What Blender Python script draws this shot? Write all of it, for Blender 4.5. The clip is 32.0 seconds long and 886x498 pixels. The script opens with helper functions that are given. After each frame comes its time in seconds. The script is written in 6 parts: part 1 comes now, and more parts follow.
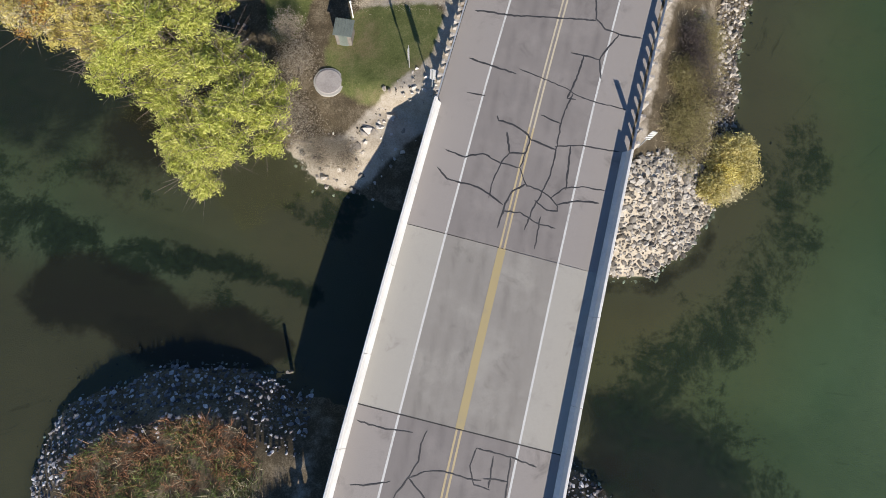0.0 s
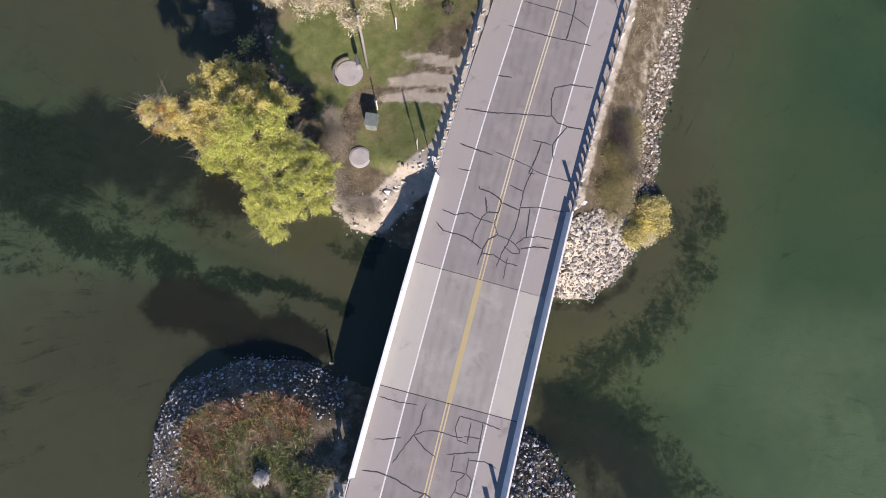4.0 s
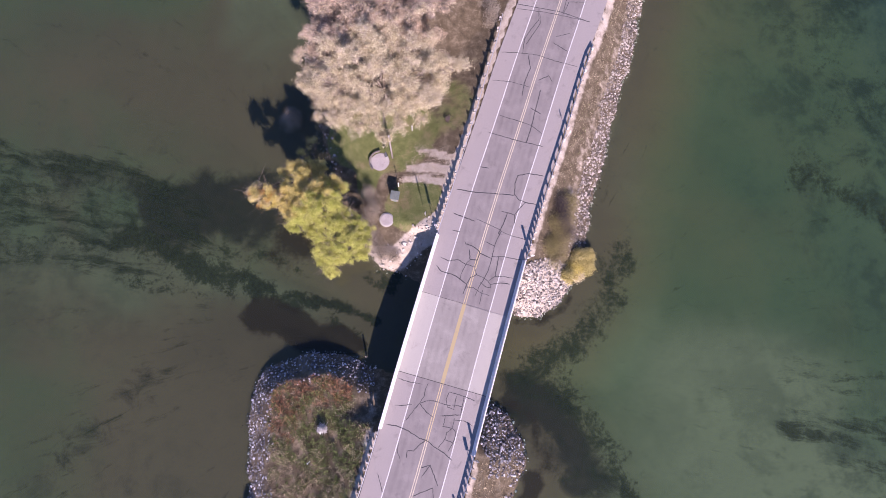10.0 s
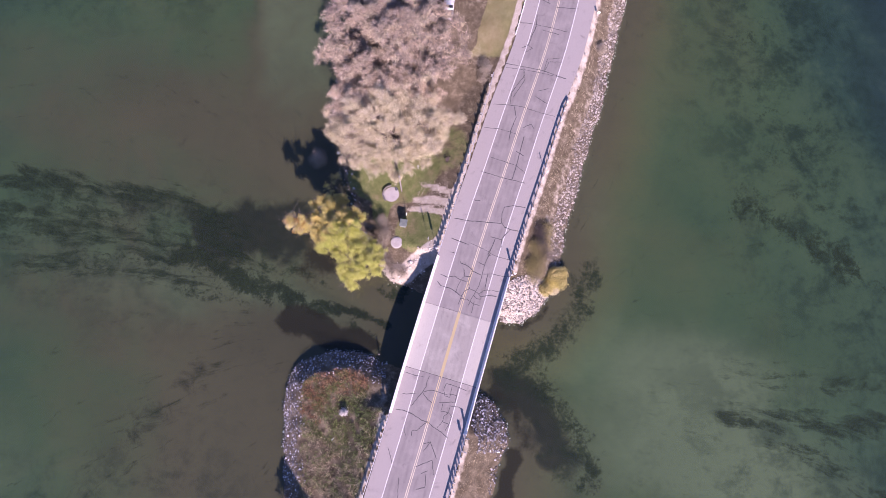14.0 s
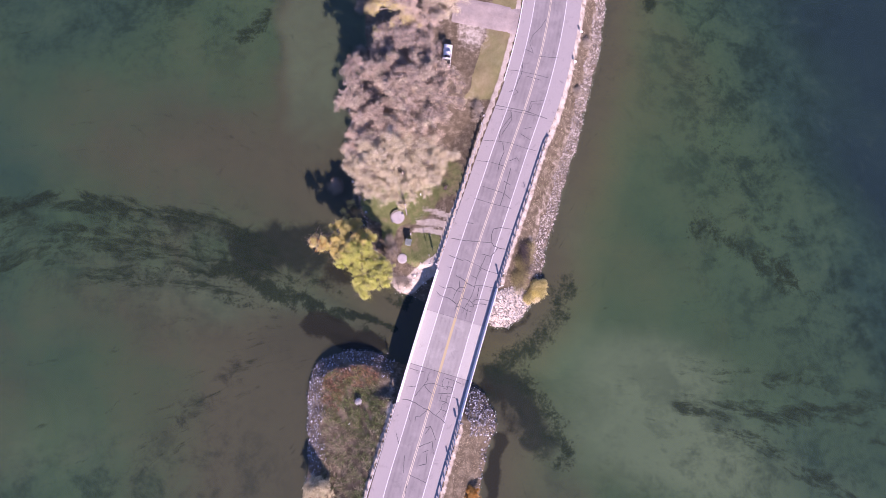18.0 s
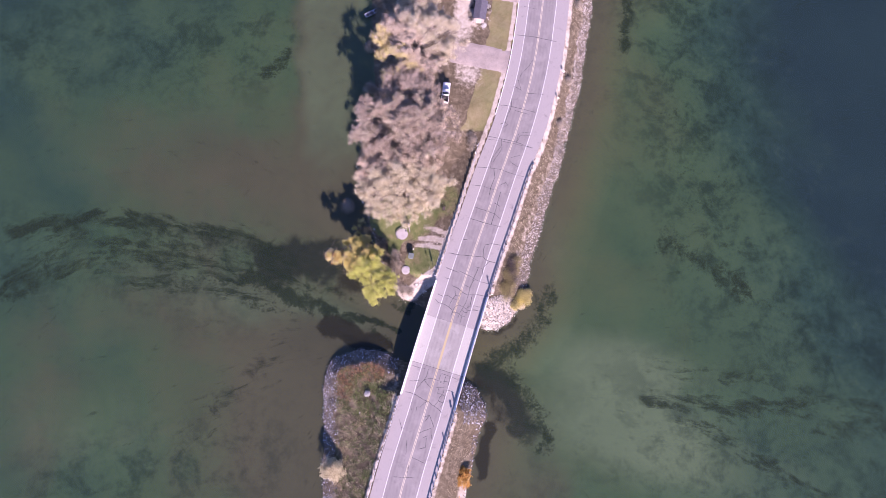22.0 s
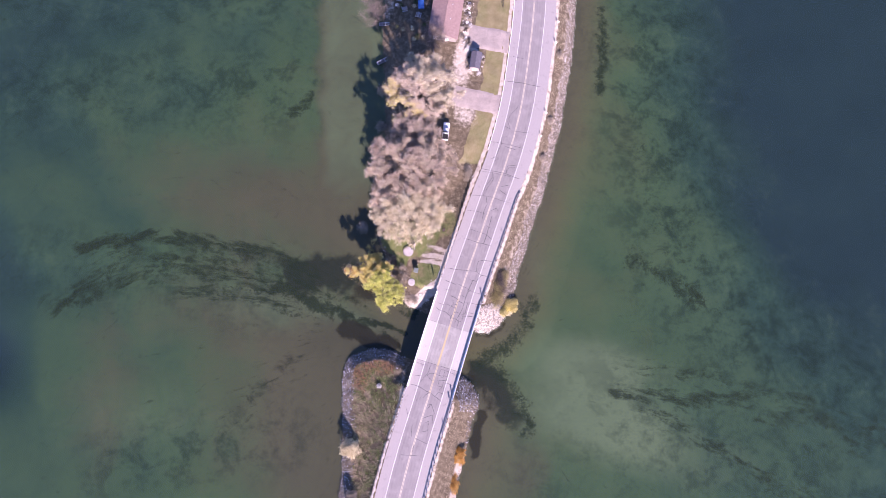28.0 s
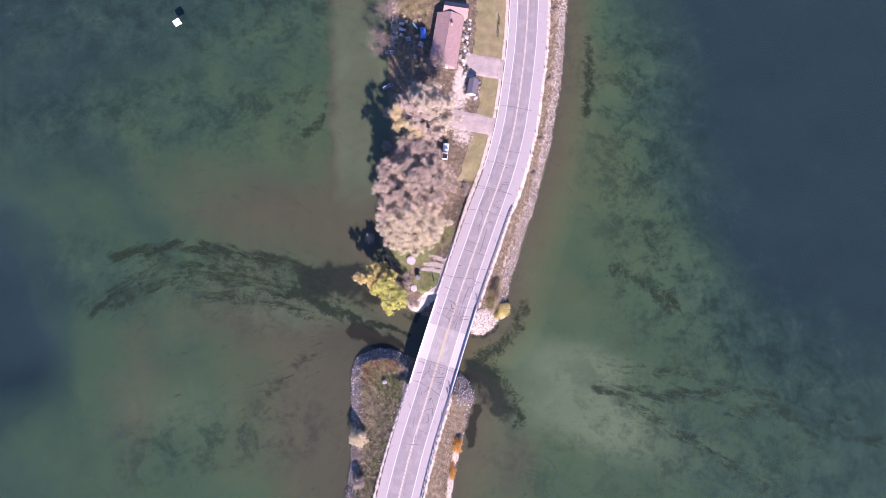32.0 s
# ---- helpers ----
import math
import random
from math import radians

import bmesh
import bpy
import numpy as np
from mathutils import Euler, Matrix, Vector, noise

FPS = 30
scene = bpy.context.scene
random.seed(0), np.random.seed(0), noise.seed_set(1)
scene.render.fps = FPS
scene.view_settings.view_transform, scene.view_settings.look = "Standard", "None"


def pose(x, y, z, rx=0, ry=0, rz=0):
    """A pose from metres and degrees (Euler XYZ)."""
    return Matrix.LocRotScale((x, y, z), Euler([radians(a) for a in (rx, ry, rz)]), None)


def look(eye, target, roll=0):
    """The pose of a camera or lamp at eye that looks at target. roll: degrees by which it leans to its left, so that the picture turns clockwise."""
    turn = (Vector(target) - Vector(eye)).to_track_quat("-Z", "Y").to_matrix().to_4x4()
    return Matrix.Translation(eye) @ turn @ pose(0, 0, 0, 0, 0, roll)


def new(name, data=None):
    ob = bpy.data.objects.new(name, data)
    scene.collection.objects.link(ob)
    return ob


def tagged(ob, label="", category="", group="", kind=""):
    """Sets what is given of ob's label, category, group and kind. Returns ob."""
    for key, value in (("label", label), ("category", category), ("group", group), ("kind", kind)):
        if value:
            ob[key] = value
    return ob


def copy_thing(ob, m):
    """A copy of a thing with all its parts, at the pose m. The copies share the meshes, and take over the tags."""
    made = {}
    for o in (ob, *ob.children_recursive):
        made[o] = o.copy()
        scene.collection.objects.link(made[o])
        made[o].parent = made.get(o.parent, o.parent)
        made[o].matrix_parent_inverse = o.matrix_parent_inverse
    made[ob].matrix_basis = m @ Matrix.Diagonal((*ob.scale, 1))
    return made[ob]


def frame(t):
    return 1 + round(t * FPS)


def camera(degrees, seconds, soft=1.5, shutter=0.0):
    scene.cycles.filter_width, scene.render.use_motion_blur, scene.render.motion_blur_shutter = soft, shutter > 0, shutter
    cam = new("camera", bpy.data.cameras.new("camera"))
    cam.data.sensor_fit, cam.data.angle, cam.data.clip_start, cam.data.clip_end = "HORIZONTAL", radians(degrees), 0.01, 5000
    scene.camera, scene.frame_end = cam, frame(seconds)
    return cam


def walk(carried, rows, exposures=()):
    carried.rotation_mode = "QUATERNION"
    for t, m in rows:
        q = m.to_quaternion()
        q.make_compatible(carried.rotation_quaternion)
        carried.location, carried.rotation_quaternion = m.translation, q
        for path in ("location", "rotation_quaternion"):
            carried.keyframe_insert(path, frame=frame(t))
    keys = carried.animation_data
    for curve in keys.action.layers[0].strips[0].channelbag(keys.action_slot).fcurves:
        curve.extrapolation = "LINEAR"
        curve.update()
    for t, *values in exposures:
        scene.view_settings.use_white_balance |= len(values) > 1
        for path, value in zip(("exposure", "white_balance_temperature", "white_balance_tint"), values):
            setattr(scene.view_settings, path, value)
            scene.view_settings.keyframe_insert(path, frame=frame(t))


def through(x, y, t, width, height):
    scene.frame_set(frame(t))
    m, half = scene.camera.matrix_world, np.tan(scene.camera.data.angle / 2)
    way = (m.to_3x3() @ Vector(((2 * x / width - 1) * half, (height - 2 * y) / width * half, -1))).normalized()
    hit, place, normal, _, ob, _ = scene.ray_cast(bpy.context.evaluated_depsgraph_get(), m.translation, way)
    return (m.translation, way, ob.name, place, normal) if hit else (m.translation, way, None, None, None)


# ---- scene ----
cam = camera(79.7, 32.0, soft=0.6)

# The drone climbs straight up over the bridge: seconds, height over the deck, turn of the camera about x, y and z.
CLIMB = [
    (0.0, 32.54, 10.56, -2.51, -0.23),
    (0.5, 34.86, 10.55, -2.47, -0.15),
    (1.0, 37.17, 10.55, -2.43, -0.09),
    (1.5, 39.16, 10.55, -2.40, 0.06),
    (2.0, 40.84, 10.55, -2.37, 0.17),
    (2.5, 42.49, 10.55, -2.33, 0.27),
    (3.0, 44.12, 10.54, -2.30, 0.40),
    (3.5, 45.85, 10.54, -2.26, 0.51),
    (5.5, 53.73, 10.54, -2.11, 0.75),
    (6.0, 56.07, 10.54, -2.08, 0.84),
    (6.5, 58.53, 10.53, -2.05, 0.97),
    (7.0, 60.98, 10.53, -2.01, 1.05),
    (7.5, 63.39, 10.53, -1.97, 1.15),
    (8.0, 65.50, 10.53, -1.94, 1.28),
    (8.5, 67.46, 10.53, -1.91, 1.39),
    (9.0, 69.56, 10.53, -1.87, 1.49),
    (9.5, 71.68, 10.53, -1.84, 1.54),
    (10.0, 73.98, 10.53, -1.81, 1.66),
    (10.5, 76.21, 10.52, -1.78, 1.75),
    (11.0, 78.36, 10.52, -1.75, 1.83),
    (11.5, 80.37, 10.52, -1.71, 1.87),
    (12.0, 82.48, 10.52, -1.69, 1.96),
    (12.5, 84.70, 10.52, -1.67, 2.05),
    (13.0, 87.08, 10.52, -1.64, 2.11),
    (13.5, 89.24, 10.52, -1.62, 2.14),
    (14.0, 91.43, 10.52, -1.61, 2.21),
    (14.5, 93.60, 10.52, -1.59, 2.21),
    (16.5, 102.47, 10.52, -1.53, 2.28),
    (17.0, 104.83, 10.52, -1.52, 2.31),
    (17.5, 106.98, 10.52, -1.51, 2.31),
    (18.0, 108.98, 10.52, -1.51, 2.29),
    (18.5, 110.91, 10.52, -1.51, 2.34),
    (19.0, 112.98, 10.52, -1.51, 2.38),
    (19.5, 114.89, 10.52, -1.52, 2.43),
    (20.0, 117.12, 10.52, -1.53, 2.45),
    (20.5, 119.51, 10.52, -1.53, 2.45),
    (21.0, 121.87, 10.52, -1.54, 2.50),
    (21.5, 124.18, 10.52, -1.55, 2.55),
    (22.0, 126.21, 10.52, -1.56, 2.62),
    (22.5, 128.11, 10.52, -1.56, 2.63),
    (23.0, 129.98, 10.52, -1.55, 2.66),
    (23.5, 131.84, 10.52, -1.54, 2.68),
    (24.0, 133.73, 10.52, -1.53, 2.70),
    (24.5, 135.67, 10.52, -1.51, 2.72),
    (25.0, 137.73, 10.52, -1.48, 2.72),
    (25.5, 139.79, 10.52, -1.45, 2.71),
    (27.5, 148.68, 10.52, -1.37, 2.84),
    (28.0, 150.74, 10.52, -1.35, 2.87),
    (28.5, 152.74, 10.52, -1.34, 2.91),
    (29.0, 154.58, 10.52, -1.34, 2.94),
    (29.5, 156.47, 10.52, -1.33, 2.98),
    (30.0, 158.60, 10.52, -1.32, 2.98),
    (30.5, 160.72, 10.52, -1.32, 2.99),
    (31.0, 162.80, 10.52, -1.31, 3.01),
    (31.5, 165.02, 10.52, -1.31, 3.00),
    (32.0, 167.17, 10.52, -1.30, 3.03),
]
EXPOSURES = [(0.0, 0.51, 6240, 11), (3.5, 0.75, 6190, 18), (6.0, 0.86, 6140, 29), (9.0, 1.02, 6060, 41), (13.0, 1.15, 6010, 51), (20.0, 1.30, 5940, 53), (32.0, 1.57, 5905, 49)]
walk(cam, [(t, pose(0, 0, h, rx, ry, rz)) for t, h, rx, ry, rz in CLIMB], EXPOSURES)

# ---- light: clear autumn noon, sun low in the south ----
SUN_UP, SHADE_DIR = 27.0, Vector((-0.245, 0.97, 0.0)).normalized()
world = bpy.data.worlds.new("sky")
scene.world = world
world.use_nodes = True
sky = world.node_tree.nodes.new("ShaderNodeTexSky")
sky.sky_type, sky.sun_disc = "NISHITA", False
sky.ozone_density, sky.dust_density, sky.air_density = 6.0, 0.2, 1.0
sky.sun_elevation = radians(SUN_UP)
sky.sun_rotation = math.atan2(-SHADE_DIR.x, -SHADE_DIR.y)
back = world.node_tree.nodes["Background"]
back.inputs["Strength"].default_value = 0.078
world.node_tree.links.new(sky.outputs["Color"], back.inputs["Color"])
sun_data = bpy.data.lights.new("sun", "SUN")
sun_data.energy, sun_data.angle, sun_data.color = 4.9, radians(0.53), (1.0, 0.89, 0.74)
sun = new("sun", sun_data)
to_sun = -SHADE_DIR * math.cos(radians(SUN_UP)) + Vector((0, 0, math.sin(radians(SUN_UP))))
sun.matrix_world = look(to_sun * 200, (0, 0, 0))


# ---- materials ----
class Nodes:
    """A node material in short calls."""

    def __init__(self, name):
        self.mat = bpy.data.materials.new(name)
        self.mat.use_nodes = True
        self.tree = self.mat.node_tree
        self.out = self.tree.nodes["Material Output"]
        self.bsdf = self.tree.nodes["Principled BSDF"]
        self.pos = self.add("ShaderNodeNewGeometry").outputs["Position"]

    def add(self, kind):
        return self.tree.nodes.new(kind)

    def link(self, a, b):
        self.tree.links.new(a, b)

    def put(self, socket, value):
        if isinstance(value, bpy.types.NodeSocket):
            self.link(value, socket)
        elif isinstance(value, (tuple, list)) and len(value) == 3 and socket.type == "RGBA":
            socket.default_value = (*value, 1.0)
        else:
            socket.default_value = value

    def noise(self, scale, detail=4.0, rough=0.55, vector=None, warp=0.0):
        n = self.add("ShaderNodeTexNoise")
        self.put(n.inputs["Vector"], vector or self.pos)
        n.inputs["Scale"].default_value, n.inputs["Detail"].default_value = scale, detail
        n.inputs["Roughness"].default_value, n.inputs["Distortion"].default_value = rough, warp
        return n.outputs["Fac"]

    def ramp(self, value, low, high, a=0.0, b=1.0):
        n = self.add("ShaderNodeMapRange")
        n.interpolation_type = "SMOOTHSTEP"
        self.put(n.inputs["Value"], value)
        for key, v in (("From Min", low), ("From Max", high), ("To Min", a), ("To Max", b)):
            n.inputs[key].default_value = v
        return n.outputs["Result"]

    def math(self, op, a, b=0.0, c=0.0):
        n = self.add("ShaderNodeMath")
        n.operation = op
        for i, v in enumerate((a, b, c)):
            self.put(n.inputs[i], v)
        return n.outputs[0]

    def mix(self, fac, a, b):
        n = self.add("ShaderNodeMix")
        n.data_type = "RGBA"
        self.put(n.inputs["Factor"], fac)
        self.put(n.inputs[6], a)
        self.put(n.inputs[7], b)
        return n.outputs[2]

    def steps(self, value, *stops):
        n = self.add("ShaderNodeValToRGB")
        ramp = n.color_ramp
        while len(ramp.elements) < len(stops):
            ramp.elements.new(0.5)
        for e, (p, c) in zip(ramp.elements, stops):
            e.position, e.color = p, (*c, 1.0)
        self.put(n.inputs["Fac"], value)
        return n.outputs["Color"]

    def scaled(self, x, y, z, vector=None):
        n = self.add("ShaderNodeVectorMath")
        n.operation = "MULTIPLY"
        self.put(n.inputs[0], vector or self.pos)
        n.inputs[1].default_value = (x, y, z)
        return n.outputs[0]

    def attribute(self, name):
        n = self.add("ShaderNodeAttribute")
        n.attribute_name = name
        return n.outputs["Fac"]

    def uv(self):
        n = self.add("ShaderNodeSeparateXYZ")
        self.link(self.add("ShaderNodeUVMap").outputs["UV"], n.inputs[0])
        return n.outputs[0], n.outputs[1]

    def island(self):
        return self.add("ShaderNodeNewGeometry").outputs["Random Per Island"]

    def each(self):
        return self.add("ShaderNodeObjectInfo").outputs["Random"]

    def bump(self, height, strength=0.3, distance=0.02):
        n = self.add("ShaderNodeBump")
        n.inputs["Strength"].default_value, n.inputs["Distance"].default_value = strength, distance
        self.link(height, n.inputs["Height"])
        self.link(n.outputs["Normal"], self.bsdf.inputs["Normal"])

    def done(self, color, rough=0.8, metal=0.0, gloss=0.4):
        self.put(self.bsdf.inputs["Base Color"], color)
        self.put(self.bsdf.inputs["Roughness"], rough)
        self.put(self.bsdf.inputs["Metallic"], metal)
        self.put(self.bsdf.inputs["Specular IOR Level"], gloss)
        return self.mat


def plain(name, a, b, scale=3.0, rough=0.7, metal=0.0, bump=0.15, random_by="island"):
    """Two close colours mixed by noise at two scales and a little by the piece."""
    n = Nodes(name)
    f = n.math("MULTIPLY_ADD", n.noise(scale * 8, 6), 0.45, n.math("MULTIPLY", n.noise(scale, 3), 0.6))
    f = n.math("ADD", f, n.math("MULTIPLY_ADD", n.each() if random_by == "object" else n.island(), 0.5, -0.28))
    n.bump(n.noise(scale * 14, 5), bump)
    return n.done(n.mix(n.ramp(f, 0.25, 0.8), a, b), rough, metal)


def asphalt_material(name, lane, shoulder, stain):
    n = Nodes(name)
    u, v = n.uv()
    side = n.math("ABSOLUTE", u)
    wheel = n.math("ABSOLUTE", n.math("SUBTRACT", n.math("ABSOLUTE", n.math("SUBTRACT", side, 1.85)), 0.9))
    streak = n.noise(1.0, 5, 0.6, n.scaled(1.0, 0.16, 1.0))
    grit = n.noise(28.0, 6, 0.75)
    patch = n.noise(0.35, 5, 0.6)
    color = n.mix(n.ramp(side, 3.55, 3.75), lane, shoulder)
    color = n.mix(n.math("MULTIPLY", n.ramp(wheel, 0.45, 0.0), n.ramp(streak, 0.35, 0.7)), color, stain)
    color = n.mix(n.math("MULTIPLY", n.ramp(n.math("ABSOLUTE", n.math("SUBTRACT", side, 1.85)), 0.5, 0.0, 0.0, 0.55), n.ramp(n.noise(0.9, 4, 0.6, n.scaled(1.0, 0.12, 1.0)), 0.3, 0.7)), color, stain)
    color = n.mix(n.ramp(patch, 0.42, 0.72, 0.0, 0.5), color, shoulder)
    color = n.mix(n.ramp(n.noise(0.55, 6, 0.7, None, 0.5), 0.54, 0.74, 0.0, 0.6), color, tuple(0.75 * c for c in stain))
    color = n.mix(n.ramp(grit, 0.35, 0.75, 0.0, 0.35), color, tuple(0.45 * c for c in lane))
    n.bump(grit, 0.35, 0.01)
    return n.done(color, 0.88, 0.0, 0.3)


ASPHALT = asphalt_material("weathered_asphalt", (0.245, 0.226, 0.214), (0.335, 0.310, 0.290), (0.192, 0.176, 0.168))
DECK = asphalt_material("worn_deck_concrete", (0.295, 0.278, 0.252), (0.430, 0.412, 0.368), (0.228, 0.213, 0.194))
PARAPET = plain("parapet_concrete", (0.60, 0.59, 0.56), (0.76, 0.75, 0.72), 0.8, 0.8)
CONCRETE = plain("old_concrete", (0.30, 0.29, 0.27), (0.42, 0.41, 0.38), 0.7, 0.85)
SEALER = plain("crack_sealer", (0.034, 0.034, 0.037), (0.070, 0.068, 0.068), 2.0, 0.55)
JOINT = plain("joint_filler", (0.035, 0.034, 0.033), (0.07, 0.066, 0.062), 2.0, 0.8)
STEEL = plain("galvanised_steel", (0.42, 0.43, 0.44), (0.60, 0.61, 0.62), 2.0, 0.45, 0.6)
POST_WOOD = plain("grey_post_wood", (0.28, 0.25, 0.22), (0.50, 0.47, 0.43), 3.0, 0.85, random_by="object")


def paint_material(name, color, under):
    n = Nodes(name)
    worn = n.math("MULTIPLY_ADD", n.noise(18, 6, 0.7), 0.6, n.math("MULTIPLY", n.noise(0.6, 4), 0.5))
    return n.done(n.mix(n.ramp(worn, 0.55, 0.78), color, under), 0.7)


WHITE_LINE = paint_material("white_road_paint", (0.62, 0.62, 0.60), (0.28, 0.27, 0.26))
YELLOW_LINE = paint_material("yellow_road_paint", (0.50, 0.405, 0.235), (0.30, 0.27, 0.235))
PALE_YELLOW_LINE = paint_material("bleached_yellow_paint", (0.54, 0.475, 0.35), (0.32, 0.295, 0.26))
FADED_LINE = paint_material("faded_yellow_paint", (0.41, 0.335, 0.175), (0.27, 0.25, 0.215))


def part(name, bm, material, parent=None, label="", smooth=False):
    """Links a bmesh, or a mesh, as one object under a thing or part."""
    if isinstance(bm, bmesh.types.BMesh):
        mesh = bpy.data.meshes.new(name)
        bm.to_mesh(mesh)
        bm.free()
    else:
        mesh = bm
    if material and not mesh.materials:
        mesh.materials.append(material)
    if smooth:
        mesh.shade_smooth()
    ob = new(name, mesh)
    if parent:
        ob.parent = parent
    if label:
        ob["label"] = label
    return ob


def raw(name, verts, faces):
    mesh = bpy.data.meshes.new(name)
    mesh.from_pydata(np.asarray(verts).tolist(), [], faces if isinstance(faces, list) else np.asarray(faces).tolist())
    return mesh


def thing(name, m, label, category, group="", kind=""):
    ob = new(name)
    ob.matrix_world = m
    ob.empty_display_size = 0.3
    return tagged(ob, label, category, group, kind)


def box(x0, x1, y0, y1, z0, z1, bevel=0.0, bm=None):
    bm = bm or bmesh.new()
    r = bmesh.ops.create_cube(bm, size=1.0)["verts"]
    for v in r:
        v.co = Vector(((x0 + x1) / 2 + v.co.x * (x1 - x0), (y0 + y1) / 2 + v.co.y * (y1 - y0), (z0 + z1) / 2 + v.co.z * (z1 - z0)))
    if bevel:
        edges = {e for v in r for e in v.link_edges}
        bmesh.ops.bevel(bm, geom=list(edges), offset=bevel, segments=2, affect="EDGES")
    return bm


def rod(points, radii, sides=8, bm=None, caps=True):
    """A tube through points, with a radius at each."""
    bm = bm or bmesh.new()
    rings = []
    pts = [Vector(p) for p in points]
    for i, p in enumerate(pts):
        d = (pts[min(i + 1, len(pts) - 1)] - pts[max(i - 1, 0)]).normalized()
        a = d.orthogonal().normalized()
        b = d.cross(a)
        r = radii[i] if isinstance(radii, (list, tuple)) else radii
        rings.append([bm.verts.new(p + (a * math.cos(k * math.tau / sides) + b * math.sin(k * math.tau / sides)) * r) for k in range(sides)])
    for lo, hi in zip(rings, rings[1:]):
        for k in range(sides):
            bm.faces.new((lo[k], lo[(k + 1) % sides], hi[(k + 1) % sides], hi[k]))
    if caps:
        bm.faces.new(rings[0][::-1])
        bm.faces.new(rings[-1])
    return bm


def lathe(profile, sides=24, bm=None):
    """A turned body: (radius, z) pairs from bottom to top."""
    bm = bm or bmesh.new()
    rings = [[bm.verts.new((r * math.cos(k * math.tau / sides), r * math.sin(k * math.tau / sides), z)) for k in range(sides)] for r, z in profile]
    for lo, hi in zip(rings, rings[1:]):
        for k in range(sides):
            bm.faces.new((lo[k], lo[(k + 1) % sides], hi[(k + 1) % sides], hi[k]))
    bm.faces.new(rings[0][::-1])
    bm.faces.new(rings[-1])
    return bm


# ---- plan ----
# The road's middle line, south to north: y and x. Places along the road are given by station (the y of the middle line) and offset to the right.
ROAD_Y = np.array([-600, -300, -140, -80, -44, -28.5, -14.6, -4.6, 7.4, 16.5, 23.6, 31.5, 41, 58.5, 71.6, 89.9, 104.3, 122, 160, 250, 600.0])
ROAD_X = np.array([-40, -30, -18, -12.5, -6.9, -3.7, -0.1, 2.4, 5.5, 7.95, 10.0, 12.4, 15.2, 20.5, 23.4, 25.7, 26.9, 27.4, 26.5, 22, 10.0])
ROAD_M = np.gradient(ROAD_X, ROAD_Y)


def road_x(s):
    s = np.asarray(s, float)
    i = np.clip(np.searchsorted(ROAD_Y, s, side="right") - 1, 0, len(ROAD_Y) - 2)
    h = ROAD_Y[i + 1] - ROAD_Y[i]
    k = (s - ROAD_Y[i]) / h
    return (2 * k**3 - 3 * k**2 + 1) * ROAD_X[i] + (k**3 - 2 * k**2 + k) * h * ROAD_M[i] + (3 * k**2 - 2 * k**3) * ROAD_X[i + 1] + (k**3 - k**2) * h * ROAD_M[i + 1]


def at_road(s, n, z=0.0):
    """The place at station s, n metres to the right of the middle line."""
    d = float(road_x(s + 0.5) - road_x(s - 0.5))
    k = math.hypot(d, 1.0)
    return Vector((float(road_x(s)) + n / k, s - n * d / k, z))


def heading(s):
    """Degrees about z by which the road's direction at s is turned from +y."""
    return -math.degrees(math.atan(float(road_x(s + 0.5) - road_x(s - 0.5))))


def road_sn(x, y):
    """Station and offset of places, as arrays."""
    s = np.array(y, float)
    for _ in range(6):
        d = road_x(s + 0.5) - road_x(s - 0.5)
        k = np.hypot(d, 1.0)
        n = ((x - road_x(s)) - (y - s) * d) / k
        s = y + n * d / k
    return s, n


WATER = -3.9
WEST_BANK = [(-4.9, 10.7), (-7.3, 11.8), (-9.3, 14.0), (-11.5, 17), (-13.5, 22), (-15.2, 26.5), (-17, 31), (-19, 36.5), (-20.2, 42), (-20.5, 48), (-18, 54), (-17.2, 60), (-18, 70), (-18.8, 80), (-20, 90), (-21, 100), (-20.8, 110), (-22.8, 122), (-26, 150), (-36, 220), (-60, 600)]
EAST_BANK = [(80, 600), (54, 220), (46, 150), (42.4, 126), (41.4, 115.5), (40.9, 102), (39.6, 88), (37.8, 78), (37, 70), (34.6, 60), (33, 53.6), (31.6, 46.7), (29.2, 39.8), (27.6, 33), (26.2, 27.5), (24.9, 24), (24.1, 20), (23.6, 17), (22.9, 14.2), (21.4, 10.3), (20.3, 8.6), (18.8, 6.5), (16.5, 5), (13.4, 4.6), (6, 6.5)]
SOUTH_WEST = [(-8.2, -2.8), (-9.9, -1.7), (-11.7, -1.1), (-15.4, -1), (-19.6, -2.1), (-22.3, -3.5), (-24.1, -6), (-24.2, -10), (-23.8, -16), (-23, -24), (-23.1, -28), (-22.3, -34.5), (-22.7, -41), (-23.5, -47), (-27, -70), (-40, -140), (-90, -600)]
SOUTH_EAST = [(30, -600), (12, -140), (9.5, -70), (9, -44), (9.1, -36.5), (11.5, -28), (11.8, -25), (13, -19.2), (14.6, -15.2), (14.1, -12.8), (12.1, -9.4), (9.4, -7.2), (2, -5)]


TERRACES = [[(-2.2, 29.3), (0.4, 28.6), (3.2, 27.5)], [(-3.5, 26.3), (0, 26.2), (3.3, 25.5)], [(-4.3, 24.5), (-1.5, 24.4), (2.5, 23.7)]]


